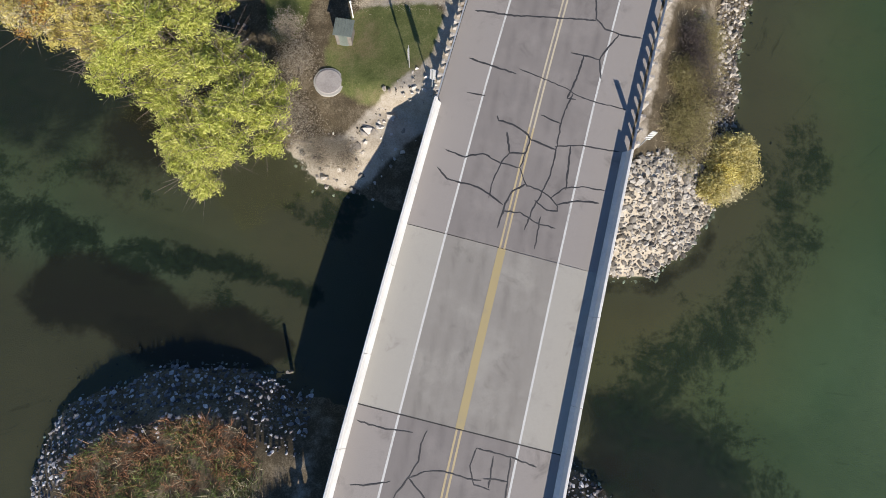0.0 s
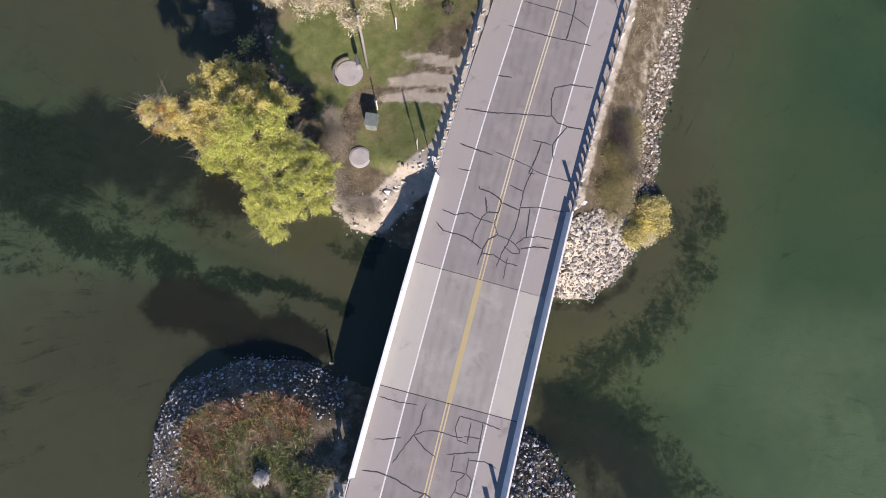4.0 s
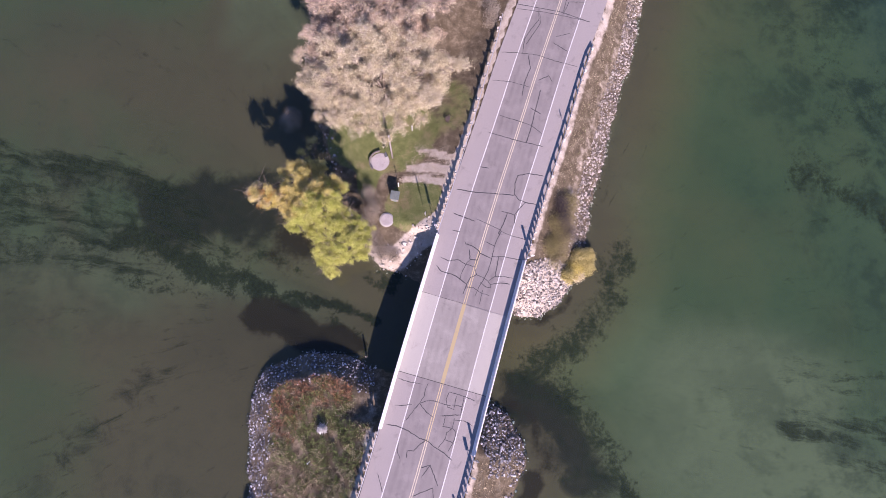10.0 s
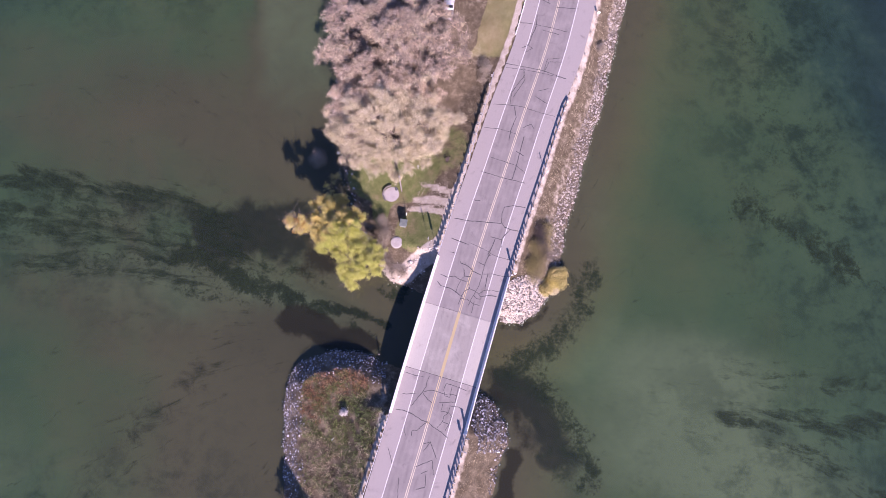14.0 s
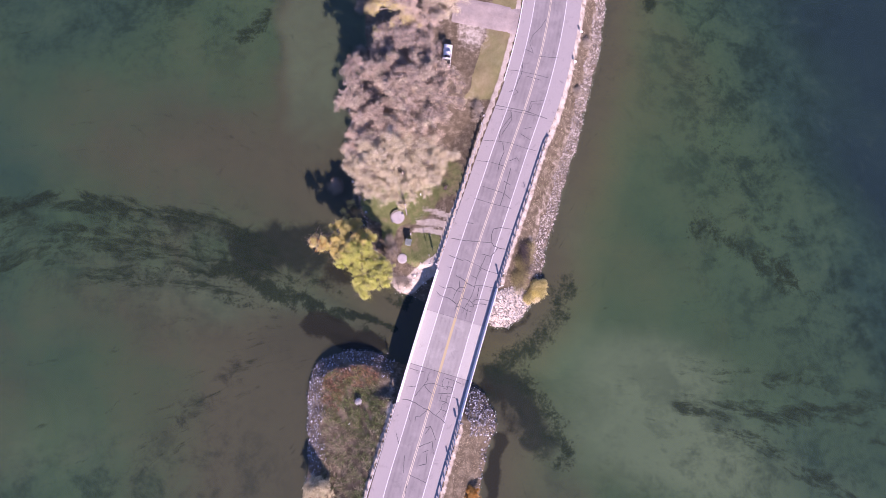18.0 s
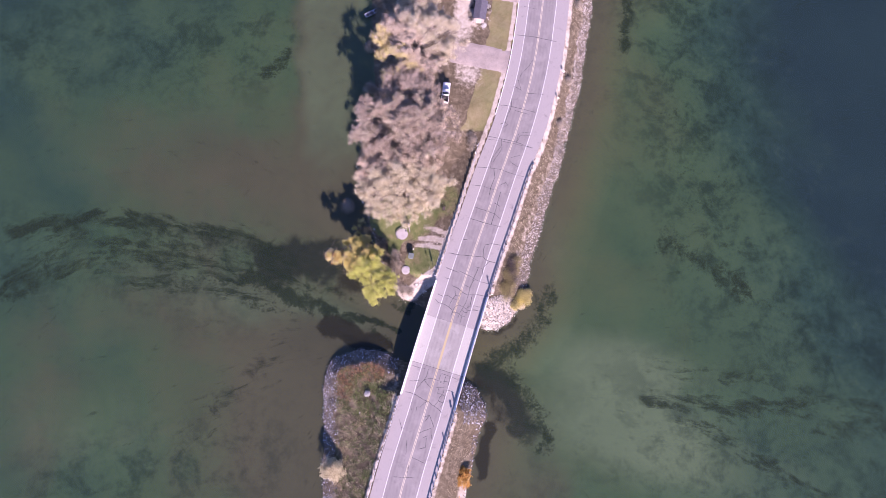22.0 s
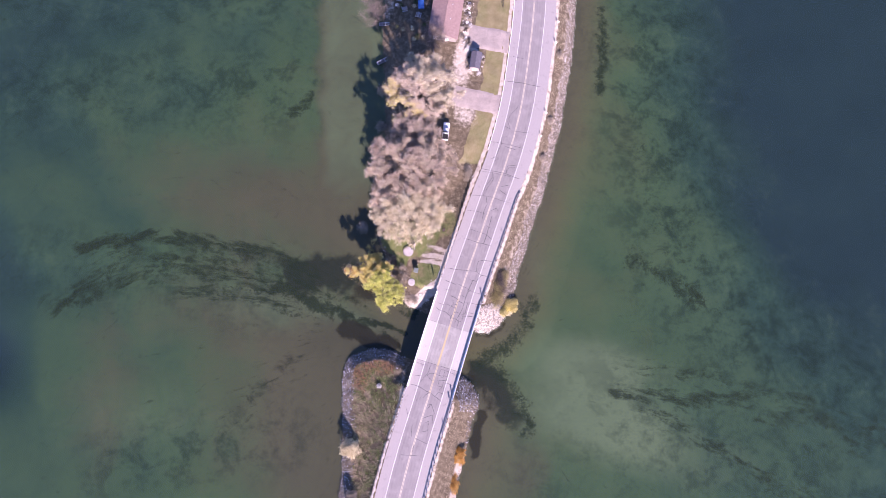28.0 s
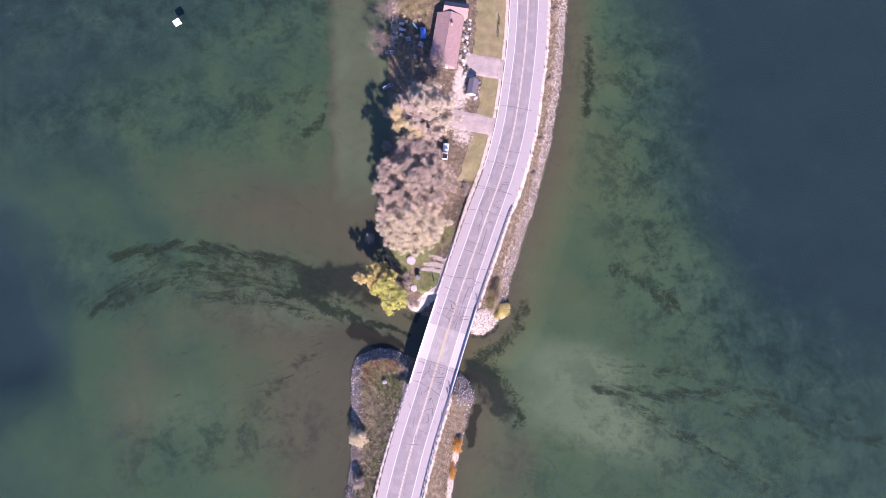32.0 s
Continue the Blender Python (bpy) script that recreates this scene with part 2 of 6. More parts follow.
def inland(x, y, ring):
    """Distance to the shore of one land, positive on the land."""
    x, y = np.asarray(x, float), np.asarray(y, float)
    best, inside = np.full(x.shape, 1e9), np.zeros(x.shape, bool)
    for (ax, ay), (bx, by) in zip(ring, ring[1:] + ring[:1]):
        dx, dy = bx - ax, by - ay
        k = np.clip(((x - ax) * dx + (y - ay) * dy) / (dx * dx + dy * dy), 0, 1)
        best = np.minimum(best, np.hypot(x - ax - k * dx, y - ay - k * dy))
        if ay != by:
            inside ^= ((ay > y) != (by > y)) & (x < (bx - ax) * (y - ay) / (by - ay) + ax)
    return np.where(inside, best, -best)


def smooth(v, lo, hi):
    k = np.clip((np.asarray(v, float) - lo) / (hi - lo), 0, 1)
    return k * k * (3 - 2 * k)


def wobble(x, y, size, seed=0.0):
    """Soft noise from a few crossing waves, about -1 to 1."""
    x, y = np.asarray(x) / size, np.asarray(y) / size
    return (np.sin(x * 1.7 + 2.1 * np.sin(y * 0.9 + seed) + seed) + np.sin(y * 2.3 + 1.7 * np.sin(x * 1.3 - seed)) + np.sin((x + y) * 3.1 + seed * 2.7 + np.sin(x * 2.9 - y * 1.1))) / 3


def shore(x, y):
    d = np.maximum(inland(x, y, WEST_BANK + EAST_BANK), inland(x, y, SOUTH_WEST + SOUTH_EAST))
    return d + 0.35 * wobble(x, y, 2.2, 1.0) * np.exp(-np.abs(d) / 6)


def bed_depth(x, y, d):
    """Depth of the lake's bed below the water's surface, d metres off the shore (d > 0)."""
    deep = 0.25 + 0.10 * d
    deep = np.minimum(deep, 1.5 + 0.012 * d)
    deep = deep + 2.4 * smooth(x - 0.3 * (60 - y) + 6 * wobble(x, y, 22, 5.0), 60, 114) * smooth(y, -28, 48)
    deep = deep + 2.4 * (1 - smooth(np.hypot((x + 154) / 42, (y + 2) / 40) + 0.15 * wobble(x, y, 16, 2.0), 0.5, 1.1))
    deep = deep + 0.9 * smooth(y - 0.25 * x + 8 * wobble(x, y, 20, 4.0), 70, 150) * (x < 0)
    deep = deep + 0.25 * wobble(x, y, 14, 3.0) * smooth(d, 4, 20)
    s, n = road_sn(x, y)
    channel = smooth(s, -14, -8) * (1 - smooth(s, 10, 16)) * np.exp(-(n / 13.0) ** 2)
    return deep + (0.45 - deep) * channel * smooth(d, 0, 1.5)


def ground_z(x, y):
    """Height of the ground, the bed of the lake included."""
    d = shore(x, y)
    s, n = road_sn(x, y)
    plateau = -2.35 + 1.85 * smooth(y, 40, 62) * (n < 0) + 0.25 * smooth(-y, 10, 40)
    land = np.minimum(WATER + 0.42 * np.maximum(d, 0), plateau + 0.02 * np.maximum(d, 0)) + 0.10 * wobble(x, y, 3.0) * smooth(d, 0.5, 4)
    # the island's banks rise steeply to a higher top; a low flat lies beside the bridge
    land = np.where((y < 0) & (n < 0), np.minimum(np.minimum(WATER + 0.62 * np.maximum(d, 0), -1.95 + 0.02 * np.maximum(d, 0)), -3.3 + 0.35 * np.maximum(-9.5 - n, 0) + 0.35 * np.maximum(-5.0 - s, 0)) + 0.10 * wobble(x, y, 3.0) * smooth(d, 0.5, 4), land)
    for pts in TERRACES:
        land = land + 0.20 * near_line(x, y, pts, 1.0)
    into = np.where(n < 0, 3.5 * np.minimum(s + 12.6, 14.5 - s), np.minimum(s + 9.0, 11.5 - s))
    land = np.where(np.abs(n) < 8.5, np.minimum(land, -0.16 - 0.05 * np.maximum(np.abs(n) - 6.5, 0)), land)
    steep = np.where(n < 0, 0.30, 0.42)
    bank = -0.17 - steep * np.maximum(np.abs(n) - 7.3, 0) - 0.7 * np.maximum(into, 0)
    bank = np.minimum(bank, WATER + 0.6 * np.maximum(d, 0))
    return np.where(d < 0, WATER - bed_depth(x, y, -d), np.maximum(land, bank))


def gz(x, y):
    return float(ground_z(np.array([x]), np.array([y]))[0])


# ---- ground and lake ----
def ground_material():
    n = Nodes("ground_and_lake_bed")
    z = n.add("ShaderNodeSeparateXYZ")
    n.link(n.pos, z.inputs[0])
    fine, mid, big = n.noise(9, 6, 0.7), n.noise(0.9, 5, 0.6), n.noise(0.09, 5, 0.6)
    lawn, dirt = n.attribute("lawn"), n.attribute("dirt")
    # dry scrub soil, grass, bare dirt
    soil = n.steps(n.math("MULTIPLY_ADD", fine, 0.5, n.math("MULTIPLY", mid, 0.5)), (0.30, (0.040, 0.032, 0.020)), (0.5, (0.115, 0.092, 0.058)), (0.70, (0.30, 0.25, 0.175)))
    grass = n.steps(n.math("MULTIPLY_ADD", fine, 0.55, n.math("MULTIPLY", mid, 0.45)), (0.3, (0.055, 0.076, 0.020)), (0.5, (0.128, 0.148, 0.050)), (0.72, (0.26, 0.248, 0.115)))
    dry = n.steps(n.math("MULTIPLY_ADD", fine, 0.5, n.math("MULTIPLY", n.noise(0.35, 6, 0.7), 0.5)), (0.3, (0.12, 0.098, 0.045)), (0.5, (0.205, 0.172, 0.088)), (0.72, (0.32, 0.275, 0.165)))
    worn = n.mix(n.math("MAXIMUM", n.math("MULTIPLY", n.ramp(n.noise(0.25, 6, 0.7), 0.44, 0.68), n.ramp(lawn, 1.05, 1.45, 1.0, 0.1)), n.math("MULTIPLY", n.ramp(z.outputs[1], 40, 58), n.ramp(n.noise(0.12, 4, 0.6), 0.35, 0.55, 0.55, 0.9))), grass, dry)
    bare = n.steps(n.math("MULTIPLY_ADD", fine, 0.5, n.math("MULTIPLY", mid, 0.5)), (0.28, (0.20, 0.165, 0.12)), (0.5, (0.44, 0.385, 0.305)), (0.72, (0.60, 0.55, 0.47)))
    edge = n.math("MULTIPLY_ADD", mid, 0.5, -0.25)
    land = n.mix(n.ramp(n.math("ADD", lawn, edge), 0.35, 0.65), soil, worn)
    land = n.mix(n.ramp(n.math("ADD", dirt, edge), 0.35, 0.65), land, bare)
    # lake bed: sand, silt with algae, deep green; weed beds drawn out along the current
    depth = n.math("SUBTRACT", WATER, z.outputs[2])
    depth = n.math("ADD", depth, n.math("MULTIPLY_ADD", n.noise(0.05, 6, 0.6, None, 0.6), 1.2, -0.6))
    depth = n.math("ADD", depth, n.math("MULTIPLY_ADD", n.noise(0.3, 5, 0.6), 0.3, -0.15))
    bed = n.steps(n.math("MULTIPLY", depth, 0.2), (0.0, (0.080, 0.058, 0.032)), (0.09, (0.125, 0.095, 0.054)), (0.22, (0.100, 0.104, 0.054)), (0.40, (0.062, 0.096, 0.052)), (0.62, (0.032, 0.063, 0.050)), (0.90, (0.018, 0.036, 0.046)))
    bed = n.mix(n.ramp(n.math("ADD", n.attribute("sand"), n.math("MULTIPLY_ADD", n.noise(0.08, 6, 0.65, None, 0.8), 0.8, -0.4)), 0.1, 0.95, 0.0, 0.95), bed, (0.104, 0.082, 0.055))
    bed = n.mix(n.ramp(n.math("ADD", n.attribute("silt"), n.math("MULTIPLY_ADD", n.noise(0.07, 6, 0.65, None, 1.0), 0.7, -0.35)), 0.1, 1.0), bed, (0.145, 0.168, 0.103))
    clump = n.noise(0.30, 8, 0.72, None, 0.7)
    tuft = n.noise(1.9, 5, 0.7)
    # mottled growth over wide parts of the bed, and smooth dark hollows with ragged rims
    blotch = n.math("MULTIPLY_ADD", n.noise(0.13, 6, 0.66, None, 0.4), 0.7, n.math("MULTIPLY", n.noise(0.5, 5, 0.65), 0.3))
    mottle = n.attribute("mottle")
    bed = n.mix(n.math("MULTIPLY", n.ramp(blotch, 0.45, 0.63, 0.0, 0.70), mottle), bed, (0.012, 0.023, 0.019))
    bed = n.mix(n.math("MULTIPLY", n.ramp(blotch, 0.48, 0.34, 0.0, 0.22), mottle), bed, (0.115, 0.150, 0.085))
    shade = n.ramp(n.math("ADD", n.attribute("hollow"), n.math("MULTIPLY_ADD", n.noise(0.28, 8, 0.74, None, 0.6), 2.0, -1.0)), 0.15, 0.85, 0.0, 0.85)
    bed = n.mix(shade, bed, n.mix(n.ramp(clump, 0.35, 0.65), (0.022, 0.021, 0.016), (0.010, 0.012, 0.011)))
    flow = n.add("ShaderNodeCombineXYZ")
    n.link(n.attribute("flow_along"), flow.inputs[0])
    n.link(n.math("ADD", n.attribute("flow_across"), n.math("MULTIPLY_ADD", n.noise(0.05, 4, 0.6), 3.0, n.math("MULTIPLY", n.noise(0.25, 4, 0.6), 0.9))), flow.inputs[1])
    streak = n.noise(1.0, 8, 0.72, flow.outputs[0], 0.35)
    grow = n.math("MULTIPLY_ADD", clump, 2.4, n.math("MULTIPLY", tuft, 1.4))
    weed = n.ramp(n.math("ADD", n.attribute("weed"), n.math("ADD", grow, -2.33)), 0.05, 0.65, 0.0, 0.9)
    lines = n.math("MULTIPLY_ADD", streak, 2.9, n.math("MULTIPLY_ADD", clump, 1.5, n.math("MULTIPLY", tuft, 0.4)))
    lines = n.ramp(n.math("ADD", n.attribute("streaks"), n.math("ADD", lines, -2.62)), 0.05, 0.75, 0.0, 0.85)
    weed = n.math("MAXIMUM", weed, lines)
    bed = n.mix(weed, bed, n.mix(n.ramp(tuft, 0.3, 0.7), (0.008, 0.011, 0.007), (0.028, 0.036, 0.018)))
    muck = n.ramp(n.math("ADD", n.attribute("muck"), n.math("MULTIPLY_ADD", n.noise(0.5, 7, 0.72), 1.2, -0.6)), 0.25, 0.70, 0.0, 0.9)
    bed = n.mix(muck, bed, (0.028, 0.020, 0.013))
    bed = n.mix(n.ramp(n.noise(0.7, 6, 0.7, n.scaled(1, 1.6, 1)), 0.5, 0.8, 0.0, 0.25), bed, (0.05, 0.06, 0.035))
    n.bump(n.math("ADD", fine, mid), 0.5, 0.06)
    return n.done(n.mix(n.ramp(z.outputs[2], WATER - 0.06, WATER + 0.05), bed, land), 0.95, 0.0, 0.2)


def axis(lo, hi, step, far, wide=(-165.0, 165.0)):
    inner = np.concatenate([np.arange(wide[0], lo, 1.1), np.arange(lo, hi, step), np.arange(hi, wide[1], 1.1)])
    lo, hi = inner[0], inner[-1]
    grow = [1.3]
    while sum(grow) < far:
        grow.append(grow[-1] * 1.22)
    out = np.cumsum(grow)
    return np.concatenate([lo - out[::-1], inner, hi + out])


def near_line(x, y, pts, width):
    """1 on a line through pts, falling to 0 at width metres from it."""
    best = np.full(np.shape(x), 1e9)
    for (ax, ay), (bx, by) in zip(pts, pts[1:]):
        dx, dy = bx - ax, by - ay
        k = np.clip(((x - ax) * dx + (y - ay) * dy) / (dx * dx + dy * dy), 0, 1)
        best = np.minimum(best, np.hypot(x - ax - k * dx, y - ay - k * dy))
    return 1 - smooth(best, 0, width)


def blob(x, y, cx, cy, rx, ry, turn=0.0):
    c, s = math.cos(radians(turn)), math.sin(radians(turn))
    u, v = (x - cx) * c + (y - cy) * s, -(x - cx) * s + (y - cy) * c
    return 1 - smooth(np.hypot(u / rx, v / ry), 0.55, 1.0)


def soft(x, y, cx, cy, rx, ry, turn=0.0):
    """A patch that fades evenly from its middle to its rim."""
    c, s = math.cos(radians(turn)), math.sin(radians(turn))
    u, v = (x - cx) * c + (y - cy) * s, -(x - cx) * s + (y - cy) * c
    return np.exp(-1.6 * ((u / rx) ** 2 + (v / ry) ** 2))


def lawn_mask(x, y):
    s, n = road_sn(x, y)
    m = blob(x, y, -2.5, 20.5, 5.5, 5.0, 20) + blob(x, y, -7, 31, 9, 7) + blob(x, y, -11.5, 31, 6, 6) + blob(x, y, -9.6, 25, 2.2, 4.5) + 0.42 * blob(x, y, 1, 36, 7, 6) + 0.2 * blob(x, y, 3, 46, 7, 9)
    inner = -13.6 - 4.6 * smooth(y, 97, 100) + 0.5 * wobble(x, y, 2.5, 4.0)
    verge = smooth(n, inner, inner + 0.8) * smooth(y, 53, 56) * (1 - smooth(y, 160, 170))
    m = m + verge
    return np.where((n < -6.5) & (y > 5), np.clip(m + 0.16 * smooth(n, -14, -10) * smooth(y, 17, 19) * (1 - smooth(y, 44, 50)), 0, 1) + 0.6 * blob(x, y, -9.5, 30.5, 7, 4.5), 0.18 * blob(x, y, -15, -13, 8, 12) + 0.32 * near_line(x, y, [(20.5, 24), (21.8, 29), (24, 36)], 1.8))


def dirt_mask(x, y):
    s, n = road_sn(x, y)
    m = sum(0.6 * near_line(x, y, pts, 0.95) for pts in TERRACES) + 0.42 * soft(x, y, 0, 26.4, 5, 3.6) + 1.4 * near_line(x, y, [(-8.2, 12.8), (-4.6, 12.8), (-1.2, 16.0), (1, 17.2)], 2.9) + 0.55 * soft(x, y, 7, 70, 7, 9) + 0.45 * soft(x, y, 4, 83, 7, 11) + 0.6 * soft(x, y, 7, 90, 4, 6) + 0.42 * soft(x, y, 7, 54, 4, 7, -15) + 0.6 * soft(x, y, 6, 97, 4, 14)
    m = m + 0.45 * blob(x, y, -20, 112, 4, 16, 5) + 0.42 * near_line(x, y, [(20.5, 19), (22.7, 29), (26.2, 40), (30.2, 52), (33.2, 62), (36, 80), (38, 100), (39, 130)], 4.2)
    m = m + 1.2 * blob(x, y, 16.7, 8.6, 6.0, 5.0, 40) + 0.42 * near_line(x, y, [(-6.0, -4.6), (-7.6, -11.5)], 3.0)
    m = m + 0.9 * near_line(x, y, [(10, -30), (8.5, -40), (8, -60)], 2.5)
    m = m + (np.abs(n) > 6.6) * np.where((n < 0) & (y > 0), 0.8, 0.6) * (1 - smooth(np.abs(n) - 0.5 * smooth(s, 44, 54) * (n > 0), 7.3, 8.3)) * (np.abs(s - 1) > 14)
    return np.clip(m, 0, 1)


def muck_mask(x, y):
    x, y = x + 0.8 * wobble(x, y, 3.0, 3.0), y + 0.8 * wobble(y, x, 3.0, 5.0)
    m = 1.3 * near_line(x, y, [(-24.5, 4.2), (-21, 3.2), (-17, 1.2), (-13, 0.4)], 4.2) + 0.9 * near_line(x, y, [(-14.5, 1.6), (-10, 0.2)], 2.0)
    m = m + 0.9 * soft(x, y, -20, 15, 6, 5, 20) + 0.6 * near_line(x, y, [(12, -6.5), (15.5, -10), (17, -15)], 2.4) + 0.6 * near_line(x, y, [(13.4, 4.2), (17, 4.6), (19.6, 6.6), (21.2, 9)], 1.8) + 1.15 * near_line(x, y, [(15.3, -18), (14, -24), (14, -28)], 2.8)
    return np.clip(m, 0, 1)


def west_shelf(x, y):
    """The pale sandy shelf along the west shore, with a sudden outer rim."""
    rim = np.interp(y, [30, 62, 81, 111, 150], [-32, -37.5, -39.5, -42.5, -46]) + 1.4 * wobble(x, y, 6.0, 2.0)
    return smooth(x, rim - 3.0, rim + 3.5) * smooth(y, 30, 58) * (x < 0)


def silt_mask(x, y):
    m = 0.9 * soft(x, y, 47, -2, 24, 10, -5) + 0.55 * soft(x, y, -48, 9, 22, 9, -12) + 0.75 * soft(x, y, 46, -16, 24, 13, -12) + 0.5 * soft(x, y, 66, -24, 40, 16, -15) + 0.35 * soft(x, y, -80, -22, 40, 18) + 0.55 * soft(x, y, -24, 7.5, 16, 4, -18) + 0.3 * soft(x, y, 30, 28, 8, 22, 10)
    m = m + 0.58 * west_shelf(x, y)
    return np.clip(m, 0, 1)


def sand_mask(x, y):
    """Brown sandy shallows: west of the land, and a band along every shore."""
    off = np.maximum(-shore(x, y), 0)
    m = 0.75 * soft(x, y, -55, 42, 50, 22, -8) + 0.45 * soft(x, y, -45, -20, 40, 35) + 0.45 * soft(x, y, -58, 8, 36, 18) + 0.5 * soft(x, y, -92, -20, 14, 30) + 0.4 * soft(x, y, -36, -18, 10, 26) + np.exp(-off / np.where(x < 0, 13.0, 7.0)) + 0.5 * soft(x, y, 28, -34, 14, 22) + 0.75 * west_shelf(x, y) - 0.6 * soft(x, y, 15, -1, 9, 6)
    return np.clip(m, 0, 1)


# drifts of weeds: a line on the bed, its half width and its strength
STREAKS = [([(-38, 15), (-58, 18), (-80, 20), (-97, 15)], 10.0, 0.62), ([(-36, 19.5), (-46, 24.5), (-68, 28), (-88, 28), (-106, 24)], 4.5, 0.85), ([(-90, 25), (-99, 13), (-110, 6)], 6.5, 0.68), ([(-44, 11), (-60, 11), (-76, 13)], 4.0, 0.55),
           ([(54, -9.5), (75, -11.5), (93, -9.5)], 4.5, 0.66), ([(56, -2), (70, -3), (84, -4)], 4.0, 0.5), ([(62, -13), (78, -22), (99, -33)], 5.5, 0.56), ([(90, -9), (118, -16), (150, -22)], 12.0, 0.5), ([(99, -33), (125, -44), (150, -56)], 10.0, 0.42), ([(-34, 0), (-46, -12), (-56, -24)], 9.0, 0.28)]
CLUMPS = [([(-27, 19), (-34, 17), (-42, 17)], 10.0, 0.6), ([(15, -6), (20, -10), (25, -19)], 9.0, 0.62), ([(-44, 18), (-58, 21)], 6.0, 0.6), ([(-74, 25), (-60, 21), (-46, 15.8)], 3.4, 0.75), ([(-46, 15.5), (-36, 12), (-25, 7.5)], 4.4, 1.3), ([(-25, 7.8), (-16, 5.6), (-8, 4.2)], 2.1, 1.3), ([(-64, 14), (-52, 13.5), (-42, 13)], 7.0, 0.62), ([(-46, 9), (-32, 7.5)], 4.0, 0.72), ([(-30, 13.5), (-24, 12.5), (-18, 10)], 4.0, 0.72),
          ([(14, -3.5), (20, 0.2), (25, 4), (27.5, 9), (28.5, 13)], 6.6, 1.0), ([(19, -4), (23, -8.5), (27, -14), (29, -21)], 5.6, 0.9), ([(18, 4), (21.5, 2)], 2.5, 0.7),
          ([(64, 62), (72, 38), (82, 18), (100, 4)], 20.0, 0.42), ([(49.5, 84), (51, 98), (50, 112)], 4.0, 1.0), ([(-42, 76), (-47, 70)], 4.0, 1.0), ([(-84, 28), (-94, 27), (-106, 24)], 4.5, 0.8), ([(-94, 18), (-98, 10), (-108, 7)], 5.0, 0.8), ([(60, 30), (70, 24), (79, 18)], 7.0, 0.85), ([(-20, 2), (-14, 1.8), (-9.5, 0)], 2.6, 1.0), ([(-9.5, 10.6), (-5, 9.4)], 2.4, 1.0)]
HOLLOWS = [([(-26.5, 20.3), (-33, 20.3), (-39, 19)], 8.5, 1.35), ([(-39, 21.5), (-50, 23.5), (-62, 25)], 4.6, 0.55), ([(13, -5.5), (17, -8)], 5.0, 1.3), ([(17, -8), (21.5, -13)], 6.4, 1.25), ([(21.5, -13), (23.5, -18)], 6.0, 0.95), ([(-40, -6), (-52, -19)], 5.0, 0.4)]
MOTTLED = [([(70, 105), (74, 62), (80, 30), (96, 10), (124, -4)], 40.0, 1.1), ([(-140, 72), (-38, 80)], 26.0, 0.85), ([(-150, 108), (-34, 116)], 34.0, 0.85), ([(-84, -36), (-40, -26)], 16.0, 0.8), ([(-120, 20), (-50, 14)], 20.0, 0.55), ([(60, -20), (150, -40)], 34.0, 0.7), ([(28, -30), (40, -60)], 20.0, 0.4)]


def line_mask(x, y, drifts):
    x, y = x + 1.2 * wobble(x, y, 4.5, 7.0) + 0.5 * wobble(x, y, 1.6, 2.0), y + 1.2 * wobble(y, x, 4.5, 9.0) + 0.5 * wobble(y, x, 1.6, 4.0)
    m = np.zeros(np.shape(x))
    for pts, width, amount in drifts:
        m = np.maximum(m, amount * near_line(x, y, pts, width))
    return m


def flow(x, y):
    """Coordinates along and across the current that fans out of the channel on both sides; to the west it bends round."""
    rw, re = np.hypot(x + 4, y - 4), np.hypot(x - 12, y + 2)
    bend = np.interp(rw, [0, 40, 82, 97, 111, 125, 160], [27, 23.5, 18, 11, 2.6, -10, -40])
    west = np.degrees(np.arctan2(y - 4, -(x + 4))) - bend
    east = np.degrees(np.arctan2(y + 2, x - 12))
    left = x < 4
    r = np.where(left, rw, re)
    return r * 0.085, np.where(left, west, east) * np.where(left, 0.55, 0.5)


gx, gy = axis(-30, 46, 0.6, 2600), axis(-55, 132, 0.6, 2600, (-70.0, 150.0))
mx, my = (a.ravel() for a in np.meshgrid(gx, gy))
mz = ground_z(mx, my)
cols, rows_n = len(gx), len(gy)
ij = (np.arange(rows_n - 1)[:, None] * cols + np.arange(cols - 1)[None, :]).ravel()
ground_mesh = raw("ground", np.stack([mx, my, mz], 1), np.stack([ij, ij + 1, ij + cols + 1, ij + cols], 1))
along, across = flow(mx, my)
for name, values in (("lawn", lawn_mask(mx, my)), ("dirt", dirt_mask(mx, my)), ("muck", muck_mask(mx, my)), ("silt", silt_mask(mx, my)), ("sand", sand_mask(mx, my)), ("weed", line_mask(mx, my, CLUMPS)), ("streaks", line_mask(mx, my, STREAKS)), ("hollow", line_mask(mx, my, HOLLOWS)), ("mottle", (0.10 + 0.9 * line_mask(mx, my, MOTTLED)) * (1 - 0.85 * west_shelf(mx, my))), ("flow_along", along), ("flow_across", across)):
    ground_mesh.attributes.new(name, "FLOAT", "POINT").data.foreach_set("value", values.astype(np.float32))
GROUND = ground_material()
tagged(part("ground", ground_mesh, GROUND, smooth=True), "grassy causeway land falling to a sandy weedy lake bed", "ground", kind="structure")


